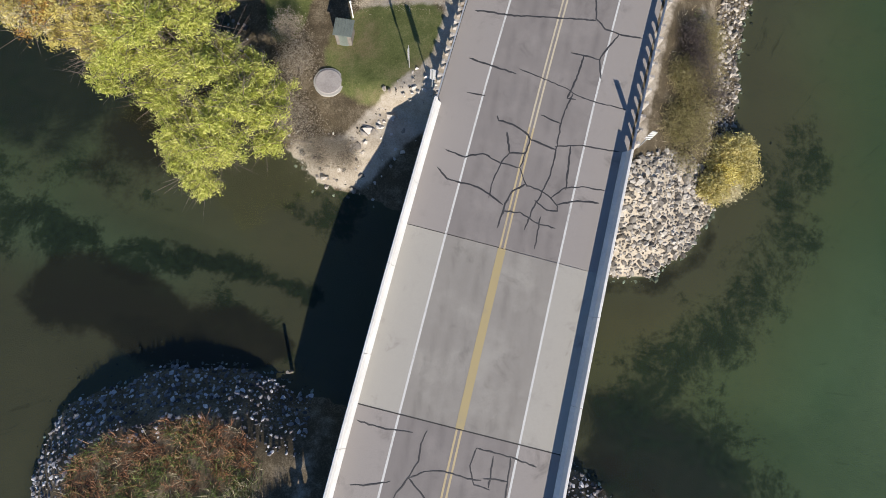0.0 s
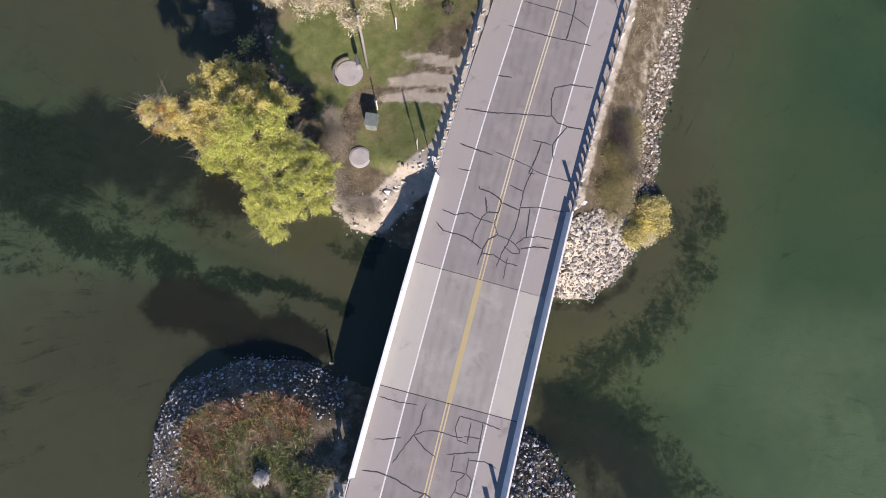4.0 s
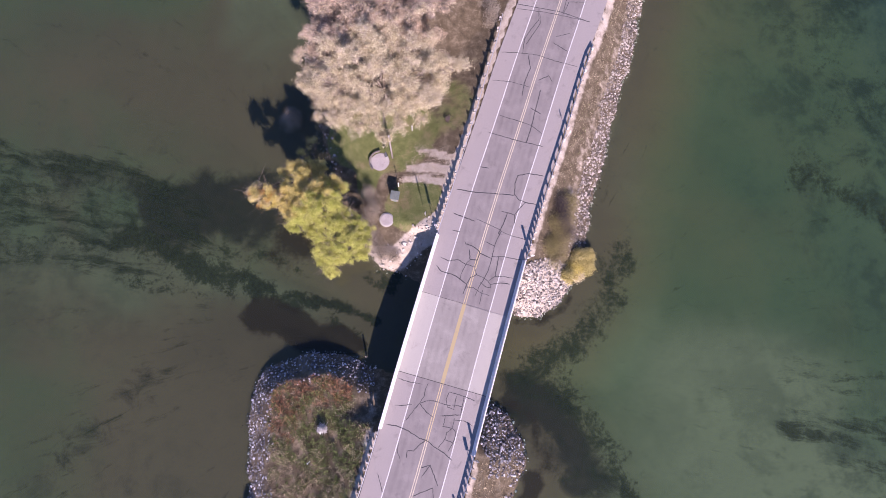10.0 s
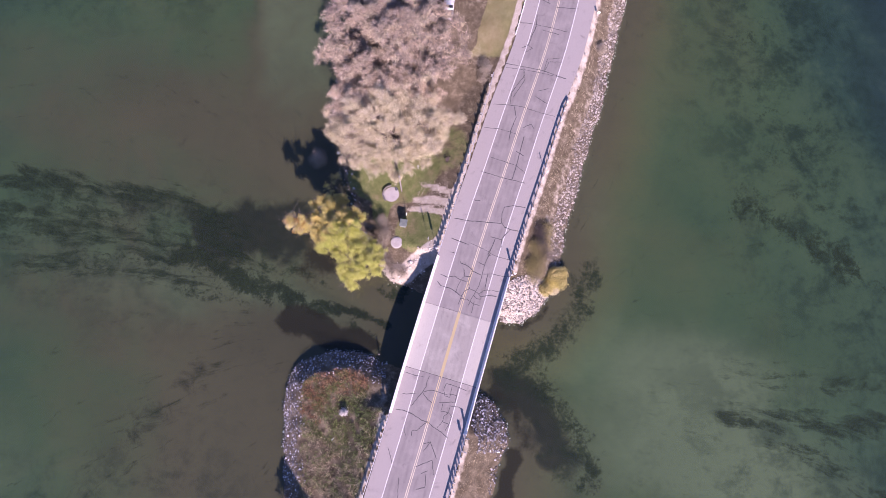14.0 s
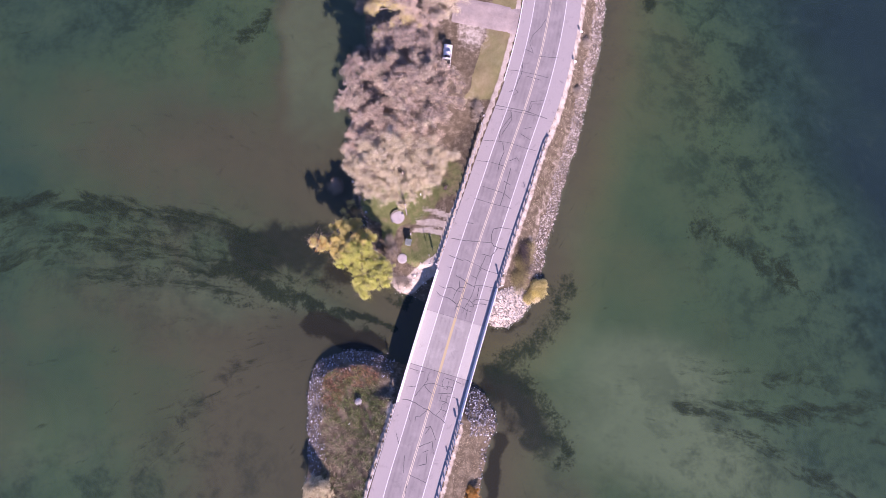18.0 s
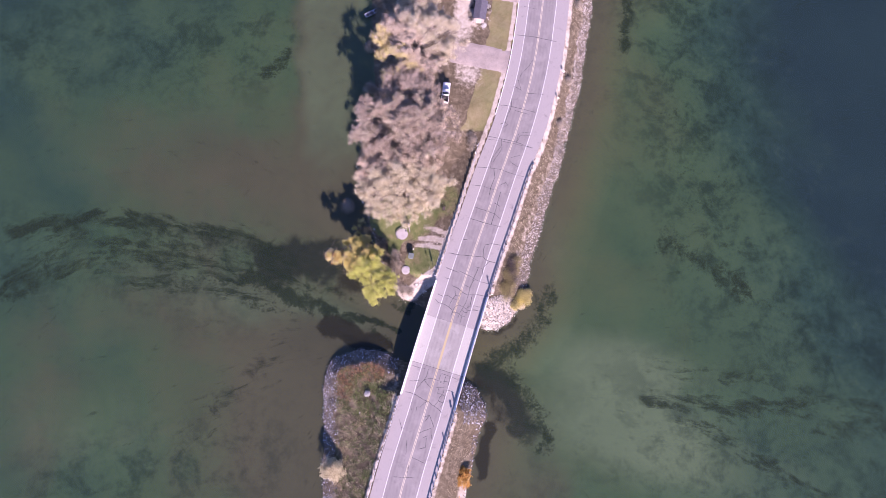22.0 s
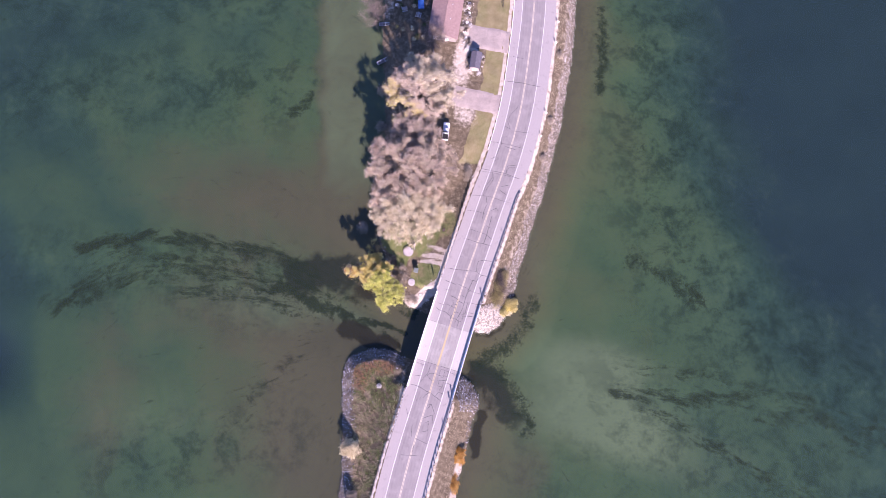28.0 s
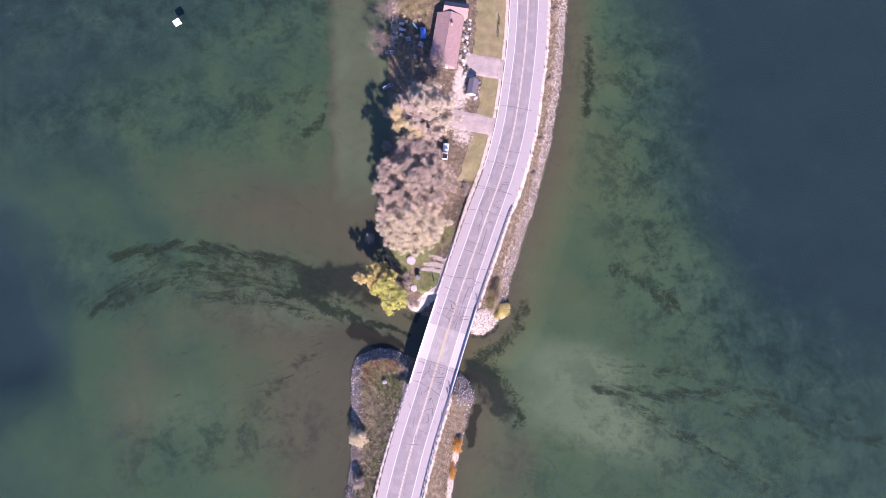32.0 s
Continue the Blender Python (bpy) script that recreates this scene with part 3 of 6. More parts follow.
def water_material():
    n = Nodes("clear_green_water")
    n.tree.nodes.remove(n.bsdf)
    clear, gloss = n.add("ShaderNodeBsdfTransparent"), n.add("ShaderNodeBsdfGlossy")
    clear.inputs["Color"].default_value = (0.70, 0.80, 0.72, 1)
    gloss.inputs["Roughness"].default_value = 0.06
    both, bump = n.add("ShaderNodeMixShader"), n.add("ShaderNodeBump")
    both.inputs[0].default_value = 0.03
    bump.inputs["Strength"].default_value, bump.inputs["Distance"].default_value = 0.25, 0.03
    n.link(n.noise(1.6, 4, 0.6, n.scaled(1.0, 1.4, 1.0), 0.4), bump.inputs["Height"])
    n.link(bump.outputs["Normal"], gloss.inputs["Normal"])
    n.link(clear.outputs[0], both.inputs[1])
    n.link(gloss.outputs[0], both.inputs[2])
    n.link(both.outputs[0], n.out.inputs["Surface"])
    return n.mat


WATER_MAT = water_material()
big = 2500
tagged(part("water", raw("water", [(-big, -big, WATER), (big, -big, WATER), (big, big, WATER), (-big, big, WATER)], [(0, 1, 2, 3)]), WATER_MAT), "calm shallow green lake water over weeds", "water", kind="structure")


# ---- road ----
def strip(name, s0, s1, left, right, z, thick, material, parent=None, step=1.0, label="", lanes=0):
    """A slab along the road between two stations; left and right are offsets, or functions of the station. UV: offset and station."""
    stations = np.linspace(s0, s1, max(2, int(abs(s1 - s0) / step) + 1))
    across = max(lanes, 1)
    verts, uvs, faces = [], [], []
    for s in stations:
        lo, hi = (f(s) if callable(f) else f for f in (left, right))
        for k in range(across + 1):
            n = lo + (hi - lo) * k / across
            verts.append(at_road(s, n, z - 0.012 * abs(n) if lanes else z))
            uvs.append((n, s))
    count = len(verts)
    w = across + 1
    for i in range(len(stations) - 1):
        for k in range(across):
            a = i * w + k
            faces.append((a, a + 1, a + w + 1, a + w))
    if thick:
        lower = [v - Vector((0, 0, thick)) for v in verts]
        verts, uvs = verts + lower, uvs + uvs
        m = len(stations)
        for i in range(m - 1):
            a, b = i * w, (i + 1) * w
            faces.append((a, b, b + count, a + count))
            a, b = i * w + across, (i + 1) * w + across
            faces.append((b, a, a + count, b + count))
            for k in range(across):
                c = i * w + k + count
                faces.append((c, c + w, c + w + 1, c + 1))
        for k in range(across):
            faces.append((k + 1, k, k + count, k + 1 + count))
            c = (m - 1) * w + k
            faces.append((c, c + 1, c + 1 + count, c + count))
    mesh = raw(name, [tuple(v) for v in verts], faces)
    layer = mesh.uv_layers.new(name="UVMap")
    flat = np.array(uvs)[[v for f in faces for v in f]]
    layer.data.foreach_set("uv", flat.ravel())
    return part(name, mesh, material, parent, label)


JOINT_S, JOINT_N = -4.7, 6.1
road_edge_l = lambda s: -6.45 if s < 40 else -6.45 + 0.25 * float(smooth(s, 40, 60))
road_edge_r = lambda s: 6.55 + 0.5 * float(smooth(s, 45, 60)) if s > 20 else 6.55
road = tagged(strip("road", -420, -12.3, road_edge_l, road_edge_r, 0.0, 0.3, ASPHALT, lanes=8), "weathered grey two-lane asphalt road with sealed cracks", "road", kind="structure")
road_n = tagged(strip("road", 14.2, 420, road_edge_l, road_edge_r, 0.0, 0.3, ASPHALT, lanes=8), "weathered grey two-lane asphalt road with sealed cracks", "road", kind="structure")

bridge = thing("bridge", Matrix(), "low concrete road bridge with solid white parapets over a channel", "bridge")
strip("deck_slab", -12.3, 14.2, -6.62, 6.62, -0.09, 0.75, CONCRETE, bridge)
strip("deck_surface", JOINT_S, JOINT_N, -6.2, 6.2, 0.0, 0.085, DECK, bridge, lanes=8, label="bare pale deck concrete worn grey in the lanes")
strip("asphalt_surface", -12.3, JOINT_S - 0.05, -6.2, 6.2, 0.0, 0.085, ASPHALT, bridge, lanes=8)
strip("asphalt_surface", JOINT_N + 0.05, 14.2, -6.2, 6.2, 0.0, 0.085, ASPHALT, bridge, lanes=8)
strip("expansion_joint", JOINT_S - 0.06, JOINT_S + 0.01, -6.2, 6.2, 0.006, 0.05, JOINT, bridge, lanes=8)
strip("expansion_joint", JOINT_N, JOINT_N + 0.04, -6.2, -0.1, 0.004, 0.05, JOINT, bridge, lanes=6)


def sweep(name, s0, s1, profile, material, parent, label=""):
    """A closed cross-section, (offset, height) pairs, swept along the road."""
    stations = np.linspace(s0, s1, max(2, int(s1 - s0) + 1))
    verts = [tuple(at_road(s, n, z)) for s in stations for n, z in profile]
    c, faces = len(profile), []
    for i in range(len(stations) - 1):
        for k in range(c):
            a, b = i * c + k, i * c + (k + 1) % c
            faces.append((a, b, b + c, a + c))
    faces += [tuple(range(c))[::-1], tuple((len(stations) - 1) * c + k for k in range(c))]
    return part(name, raw(name, verts, faces), material, parent, label)


def parapet(side):
    """A solid barrier in cast lengths: a foot, a long sloping inner face and a narrow rounded top."""
    shape = [(6.64, -0.10), (6.64, 0.80), (6.61, 0.84), (6.47, 0.84), (6.44, 0.80), (6.36, 0.34), (6.18, 0.10), (6.17, -0.08)]
    ends = [-12.3, -7.2, -1.9, 3.4, 8.7, 14.2]
    for a, b in zip(ends, ends[1:]):
        sweep("parapet_wall", a + 0.012, b - 0.012, [(side * n, z) for n, z in (shape if side > 0 else shape[::-1])], PARAPET, bridge)


parapet(-1)
parapet(1)
for s0, s1 in ((-9.2, -7.6), (10.2, 11.8)):
    strip("abutment", s0, s1, -6.5, 6.5, -0.85, 4.6, CONCRETE, bridge)
for side in (-1, 1):
    lo, hi = sorted((side * 6.15, side * 6.55))
    strip("wing_wall", -12.2, -9.25, lo, hi, -0.85, 3.4, CONCRETE, bridge)
    strip("wing_wall", 11.85, 14.1, lo, hi, -0.85, 3.4, CONCRETE, bridge)


def line(owner, s0, s1, n, width, material, name, z=0.004):
    return strip(name, s0, s1, n - width / 2, n + width / 2, z - 0.012 * abs(n), 0.0, material, owner, 1.0)


for owner, s0, s1 in ((road, -420, -12.3), (bridge, -12.3, 14.2), (road_n, 14.2, 420)):
    line(owner, s0, s1, -3.65, 0.13, WHITE_LINE, "edge_line")
    line(owner, s0, s1, 3.65, 0.13, WHITE_LINE, "edge_line")
    for a, b in ((s0, JOINT_S), (JOINT_N, s1)) if owner is bridge else ((s0, s1),):
        for n in (-0.14, 0.14):
            line(owner, a, b, n, 0.12, YELLOW_LINE if owner is bridge else PALE_YELLOW_LINE, "centre_line")
line(bridge, JOINT_S, JOINT_N, 0.0, 0.50, FADED_LINE, "centre_line")
strip("kerb", 57.5, 200, lambda s: road_edge_l(s) - 0.22, lambda s: road_edge_l(s) - 0.02, 0.0, 0.25, PARAPET, road_n, 1.5, "pale concrete kerb")


# ---- sealed cracks, one ribbon each ----
def seal(*points):
    """A ribbon of tar along (station, offset) points, a little wavering and uneven in width."""
    rng = random.Random(int(1000 * (points[0][0] + 7 * points[0][1])) & 0xFFFF)
    path = []
    for (s0, n0), (s1, n1) in zip(points, points[1:]):
        steps = max(2, int(math.hypot(s1 - s0, n1 - n0) / 0.22))
        for k in range(steps):
            f = k / steps
            path.append((s0 + (s1 - s0) * f + rng.uniform(-0.035, 0.035), n0 + (n1 - n0) * f + rng.uniform(-0.035, 0.035)))
    path.append(points[-1])
    verts, faces = [], []
    width = rng.uniform(0.038, 0.062)
    for i, (s, n) in enumerate(path):
        a, b = path[max(i - 1, 0)], path[min(i + 1, len(path) - 1)]
        ds, dn = b[0] - a[0], b[1] - a[1]
        k = math.hypot(ds, dn) or 1.0
        w = width * rng.uniform(0.75, 1.25) * (0.45 if i in (0, len(path) - 1) else 1.0)
        z = 0.005 - 0.012 * abs(n)
        verts += [tuple(at_road(s - dn / k * w, n + ds / k * w, z)), tuple(at_road(s + dn / k * w, n - ds / k * w, z)), tuple(at_road(s, n, z + 0.007))]
        if i:
            j = 3 * i
            faces += [(j - 3, j - 1, j + 2, j), (j - 1, j - 2, j + 1, j + 2)]
    s = points[0][0]
    part("crack_seal", raw("crack_seal", verts, faces), SEALER, road if s < -12.3 else bridge if s < 14.2 else road_n)


seal((17.9, -1.8), (17.7, -0.2), (17.5, 1.5), (17.2, 2.4), (17.1, 3.8), (17.2, 5.8))
seal((17.3, 2.1), (15.3, 1.8), (13.5, 1.9), (11.5, 1.9), (10.0, 1.6), (9.0, 1.3), (7.6, 1.1))
seal((15.2, 0.4), (15.0, 1.8))
seal((14.4, -2.4), (14.1, -2.2), (14.1, -1.2), (13.7, -0.1), (13.4, 0.1), (13.3, 0.9), (13.2, 1.9))
seal((13.4, 0.1), (12.4, -0.0), (12.2, -1.0), (13.5, -1.5))
seal((12.2, -1.0), (11.3, -1.4), (10.1, -1.6), (9.0, -1.6))
seal((11.3, -5.1), (11.2, -3.7), (11.7, -2.7), (11.4, -1.4), (11.4, -0.2))
seal((12.4, -0.0), (11.4, -0.1), (10.7, 0.3), (10.4, 0.6), (10.3, 1.6), (10.0, 2.3), (9.6, 2.8), (9.3, 2.9), (9.2, 2.2), (9.6, 1.3))
seal((10.1, -5.3), (9.5, -4.5), (9.5, -3.3), (9.5, -2.4), (9.2, -1.6), (8.8, -0.6))
seal((10.5, 0.5), (9.8, -0.2), (8.9, -0.5), (8.3, -0.5), (7.3, -0.6))
seal((8.4, -0.5), (8.6, 0.6), (8.2, 1.8), (8.2, 3.0))
seal((8.7, 1.9), (6.6, 2.0))
seal((10.0, 2.3), (10.9, 3.0), (11.3, 4.3), (11.4, 5.6))
seal((9.7, 2.8), (10.3, 4.0), (10.5, 5.4))
seal((13.4, 1.8), (13.9, 3.4), (14.2, 6.0))
seal((13.7, 2.8), (10.8, 3.1))
seal((15.4, -4.7), (15.5, -3.5))
seal((21.1, -5.8), (21.5, -3.1), (22.8, 2.4))
seal((26.9, 5.7), (26.5, 3.4), (25.7, 2.0), (24.5, 2.0), (22.9, 2.4), (22.4, 3.2), (22.3, 4.2), (22.5, 5.8))
seal((22.3, 4.2), (21.0, 3.6), (20.1, 3.3), (18.8, 3.7))
seal((20.0, 1.3), (20.1, 2.2), (20.1, 3.3))
seal((20.1, 2.2), (18.3, 2.1), (16.8, 1.8), (16.9, 2.4))
seal((17.7, -5.2), (17.6, -3.2), (17.5, -1.9))
seal((25.2, -3.7), (25.4, -2.3))
seal((-5.6, -6.0), (-5.7, -4.7), (-5.5, -2.6))
seal((-5.2, -1.8), (-6.0, -2.0), (-6.9, -1.9), (-7.8, -2.2), (-9.1, -2.8), (-10.5, -3.4))
seal((-9.0, -5.4), (-8.8, -4.4), (-8.3, -3.2))
seal((-7.9, -2.2), (-7.4, -1.4), (-7.1, -0.3), (-7.2, 1.3), (-7.1, 1.9))
seal((-7.9, -2.2), (-8.8, -1.0), (-9.1, -0.0))
seal((-5.5, 1.2), (-6.5, 1.1), (-7.4, 1.5), (-7.5, 2.5))
seal((-5.5, 1.2), (-5.5, 3.3), (-5.7, 4.9))
seal((-5.7, 2.3), (-7.4, 2.4))
seal((-5.5, 3.3), (-6.8, 3.4), (-7.0, 2.0))
seal((-6.8, 3.4), (-7.9, 3.5), (-8.7, 0.9))
seal((-8.6, 1.6), (-9.9, 1.6), (-9.8, 2.9), (-8.5, 2.8))
seal((-8.7, 2.9), (-8.5, 4.1), (-8.8, 5.3))
seal((-11.6, -5.7), (-11.4, -4.3), (-11.6, -2.8), (-12.1, -1.0), (-12.1, -0.1), (-12.6, 1.2), (-13.1, 2.9), (-13.6, 3.9))
seal((-12.1, -0.1), (-12.9, -0.8), (-13.8, -1.3), (-14.0, -2.1), (-14.9, -2.0))
seal((-9.8, 2.9), (-10.5, 2.3), (-11.4, 2.3), (-12.6, 1.7))
seal((-9.8, 2.9), (-10.2, 3.5), (-11.3, 3.5), (-12.7, 3.1))
seal((-11.4, 2.3), (-11.5, 3.4))
seal((-13.4, -3.5), (-14.3, -3.4), (-15.2, -2.8))
seal((-15.5, 0.2), (-14.9, 1.3), (-17.0, 3.0))
seal((-14.9, 1.3), (-16.6, 0.6))
seal((-19.1, 0.1), (-17.4, 2.4), (-19.5, 3.3))
seal((-19.9, 1.2), (-19.1, 2.2))
seal((-19.6, 2.1), (-21.6, 2.5), (-22.3, 1.2))
seal((-21.3, -2.0), (-24.3, -1.2))
seal((-24.3, -0.2), (-24.8, 3.5))
seal((-26.0, 0.1), (-27.9, 0.2))
seal((-29.3, -2.6), (-28.3, 2.1))
seal((-17.7, -5.0), (-19.7, -3.7))
seal((60.3, -6.3), (60.7, -4.0), (60.9, -0.5), (61.0, 3.3))
seal((62.8, -3.4), (60.4, -3.0), (58.1, -3.3), (56.2, -3.4), (55.2, -4.5))
seal((51.2, -6.5), (51.7, -3.3), (52.2, 0.8), (52.1, 5.3))
seal((51.7, -2.9), (49.9, -2.3), (47.8, -3.0), (46.2, -3.4), (43.9, -3.0))
seal((52.2, 0.9), (54.6, 0.8), (55.8, 3.6))
seal((48.1, 1.0), (49.3, 2.9))
seal((47.0, 1.0), (46.4, 3.5))
seal((43.0, -6.1), (43.7, -3.7), (44.3, -0.8), (44.3, 1.9), (44.6, 5.6))
seal((43.9, -2.1), (42.0, -1.1), (39.4, -1.3), (37.4, -1.0))
seal((40.5, 0.6), (41.7, 1.9), (41.0, 2.7))
seal((38.4, -6.1), (39.0, -3.3), (39.1, -0.1))
seal((39.2, 1.4), (36.3, 1.5), (33.3, 1.7), (30.7, 1.7))
seal((33.5, -3.4), (33.5, -0.6), (33.5, 1.7), (32.7, 3.6))
seal((36.0, 0.7), (35.6, 2.5))
seal((30.5, -4.2), (30.6, -0.2), (31.0, 4.2))
seal((89.7, -4.9), (89.4, -1.3))
seal((81.1, -5.7), (81.3, -1.6), (81.0, 4.9))
seal((74.8, -0.4), (72.5, -1.3), (70.1, -2.7), (68.0, -3.0), (66.0, -1.8))
seal((66.3, -3.8), (65.8, -1.5))
seal((65.3, -0.3), (66.2, 4.1))
seal((60.0, -1.8), (60.0, 1.7))
seal((54.6, -3.5), (55.8, -2.5), (56.3, -3.7))
seal((50.5, -6.1), (51.4, -1.5), (52.2, 5.3))
seal((51.0, -2.5), (49.3, -1.9), (45.4, -2.9))
seal((52.0, 1.0), (54.2, 1.3), (55.1, 4.0))


# ---- guard rails ----
def beam_profile():
    """The corrugated cross-section of a guard rail: distance from the post, height."""
    return [(0.00, 0.40), (0.07, 0.44), (0.07, 0.50), (0.01, 0.54), (0.01, 0.58), (0.07, 0.62), (0.07, 0.68), (0.00, 0.72)]


POST_MESH = raw("rail_post", [(x, y, z) for z in (-1.0, 0.74, 0.76) for x, y in ((-0.1 + 0.02 * (z > 0.75), -0.1 + 0.02 * (z > 0.75)), (0.1 - 0.02 * (z > 0.75), -0.1 + 0.02 * (z > 0.75)), (0.1 - 0.02 * (z > 0.75), 0.1 - 0.02 * (z > 0.75)), (-0.1 + 0.02 * (z > 0.75), 0.1 - 0.02 * (z > 0.75)))],
                [(0, 1, 5, 4), (1, 2, 6, 5), (2, 3, 7, 6), (3, 0, 4, 7), (4, 5, 9, 8), (5, 6, 10, 9), (6, 7, 11, 10), (7, 4, 8, 11), (8, 9, 10, 11)])
POST_MESH.materials.append(POST_WOOD)
BLOCK_MESH = raw("offset_block", [(x, y, z) for z in (0.38, 0.74) for x, y in ((-0.1, -0.08), (0.12, -0.08), (0.12, 0.08), (-0.1, 0.08))], [(0, 1, 5, 4), (1, 2, 6, 5), (2, 3, 7, 6), (3, 0, 4, 7), (4, 5, 6, 7), (3, 2, 1, 0)])
BLOCK_MESH.materials.append(POST_WOOD)


def guard_rail(s0, s1, offset, side, group):
    """A steel beam on wooden posts; the posts stand closer beside the bridge. side: -1 west, 1 east; s0 is the end at the bridge."""
    rail = thing("guard_rail", Matrix.Translation(at_road(s0, offset(s0))), "galvanised corrugated steel guard rail on grey wooden posts beside the road", "guard rail", group)
    base = rail.matrix_world.translation.copy()
    way = 1 if s1 > s0 else -1
    verts, faces = [], []
    prof = beam_profile()
    stations = np.arange(0, abs(s1 - s0) + 0.01, 0.8)
    for i, d in enumerate(stations):
        s = s0 + way * d
        drop = 0.35 * float(smooth(d, abs(s1 - s0) - 3.5, abs(s1 - s0)))
        for out, z in prof:
            verts.append(tuple(at_road(s, offset(s) - side * out, z - drop) - base))
        if i:
            a = len(prof) * (i - 1)
            for k in range(len(prof) - 1):
                faces.append((a + k, a + k + 1, a + len(prof) + k + 1, a + len(prof) + k))
    n = len(verts)
    verts += [(x, y, z) for x, y, z in (np.array(verts) + np.array([side * 0.012 * math.cos(radians(heading(s0))), 0, 0])).tolist()]
    faces += [tuple(v + n for v in f[::-1]) for f in faces]
    part("beam", raw("beam", verts, faces), STEEL, rail, smooth=False)
    d = 0.5
    while d < abs(s1 - s0):
        s = s0 + way * d
        drop = 0.35 * float(smooth(d, abs(s1 - s0) - 3.5, abs(s1 - s0)))
        for mesh, name, out in ((POST_MESH, "rail_post", 0.24), (BLOCK_MESH, "offset_block", 0.1)):
            ob = new(name, mesh)
            ob.parent = rail
            ob.matrix_basis = Matrix.Translation(at_road(s, offset(s) + side * out, -drop) - base) @ Matrix.Rotation(radians(heading(s) + (180 if side > 0 else 0)), 4, "Z")
        d += 0.95 if d < 8.5 else 1.9


guard_rail(14.25, 49.0, lambda s: -6.5 - 0.9 * float(smooth(s, 20, 50)) - 0.5 * float(smooth(s, 44, 49)), -1, "guard rails at the bridge")
guard_rail(14.25, 49.3, lambda s: 6.62 + 0.15 * float(smooth(s, 18, 40)), 1, "guard rails at the bridge")
guard_rail(-12.35, -75.0, lambda s: -6.55 - 0.6 * float(smooth(-s, 15, 50)), -1, "guard rails at the bridge")
guard_rail(-12.35, -75.0, lambda s: 6.55, 1, "guard rails at the bridge")

# low guide posts on along the east shoulder
GUIDE = raw("guide_post", [(x * k, y * k, z) for z, k in ((-0.5, 1.0), (0.30, 1.0), (0.33, 0.7)) for x, y in ((-0.06, -0.06), (0.06, -0.06), (0.06, 0.06), (-0.06, 0.06))], [(0, 1, 5, 4), (1, 2, 6, 5), (2, 3, 7, 6), (3, 0, 4, 7), (4, 5, 9, 8), (5, 6, 10, 9), (6, 7, 11, 10), (7, 4, 8, 11), (8, 9, 10, 11)])
GUIDE.materials.append(POST_WOOD)
for k in range(16):
    s = 48.5 + 4.6 * k
    ob = new("guide_post", GUIDE)
    ob.matrix_world = Matrix.Translation(at_road(s, road_edge_r(s) + 0.35, -0.12)) @ Matrix.Rotation(radians(heading(s)), 4, "Z")
    tagged(ob, "short square grey wooden guide post beside the road", "post", "guide posts on the shoulder")


# ---- stones of the banks ----
def stone_material(name, dark, light, pale=(0.66, 0.92)):
    n = Nodes(name)
    tone = n.math("MULTIPLY_ADD", n.noise(7, 5, 0.65), 0.5, n.math("MULTIPLY", n.math("FRACT", n.math("ADD", n.island(), n.each())), 0.78))
    n.bump(n.noise(16, 6, 0.7), 0.4, 0.03)
    return n.done(n.steps(tone, (0.32, dark), (pale[0], tuple(0.6 * a + 0.4 * b for a, b in zip(dark, light))), (pale[1], light)), 0.9, 0.0, 0.3)


STONE = stone_material("limestone_riprap", (0.13, 0.117, 0.10), (0.48, 0.448, 0.40))
SHORE_STONE = stone_material("shore_riprap", (0.10, 0.088, 0.074), (0.48, 0.44, 0.385))
GREY_STONE = stone_material("grey_riprap", (0.045, 0.043, 0.050), (0.60, 0.59, 0.60), (0.80, 1.0))
WET_AND_SHADE_STONE = stone_material("wet_and_shade_stones", (0.035, 0.030, 0.022), (0.085, 0.072, 0.052))
PALE_ROCK = stone_material("pale_bank_rock", (0.28, 0.25, 0.215), (0.66, 0.62, 0.565))
rock_rng = np.random.default_rng(11)


def stone_shape(k):
    rng = random.Random(100 + k)
    bm = bmesh.new()
    for _ in range(12):
        v = Vector((rng.gauss(0, 1), rng.gauss(0, 1), rng.gauss(0, 1))).normalized()
        bm.verts.new((v.x * rng.uniform(0.75, 1.05), v.y * rng.uniform(0.6, 0.9), v.z * rng.uniform(0.45, 0.7)))
    hull = bmesh.ops.convex_hull(bm, input=bm.verts)
    bmesh.ops.delete(bm, geom=list({e for e in hull["geom_interior"] if isinstance(e, bmesh.types.BMVert)}), context="VERTS")
    mesh = bpy.data.meshes.new("stone")
    bm.to_mesh(mesh)
    bm.free()
    return mesh


SHAPES = [stone_shape(k) for k in range(10)]
SHAPE_DATA = [(np.array([v.co[:] for v in m.vertices]), [tuple(p.vertices) for p in m.polygons]) for m in SHAPES]


def scatter(x0, x1, y0, y1, step, keep):
    """Jittered places in a box that pass keep(x, y) -> probability."""
    xs, ys = np.meshgrid(np.arange(x0, x1, step), np.arange(y0, y1, step))
    xs = xs.ravel() + rock_rng.uniform(-0.5, 0.5, xs.size) * step
    ys = ys.ravel() + rock_rng.uniform(-0.5, 0.5, ys.size) * step
    ok = rock_rng.random(xs.size) < keep(xs, ys)
    return xs[ok], ys[ok]


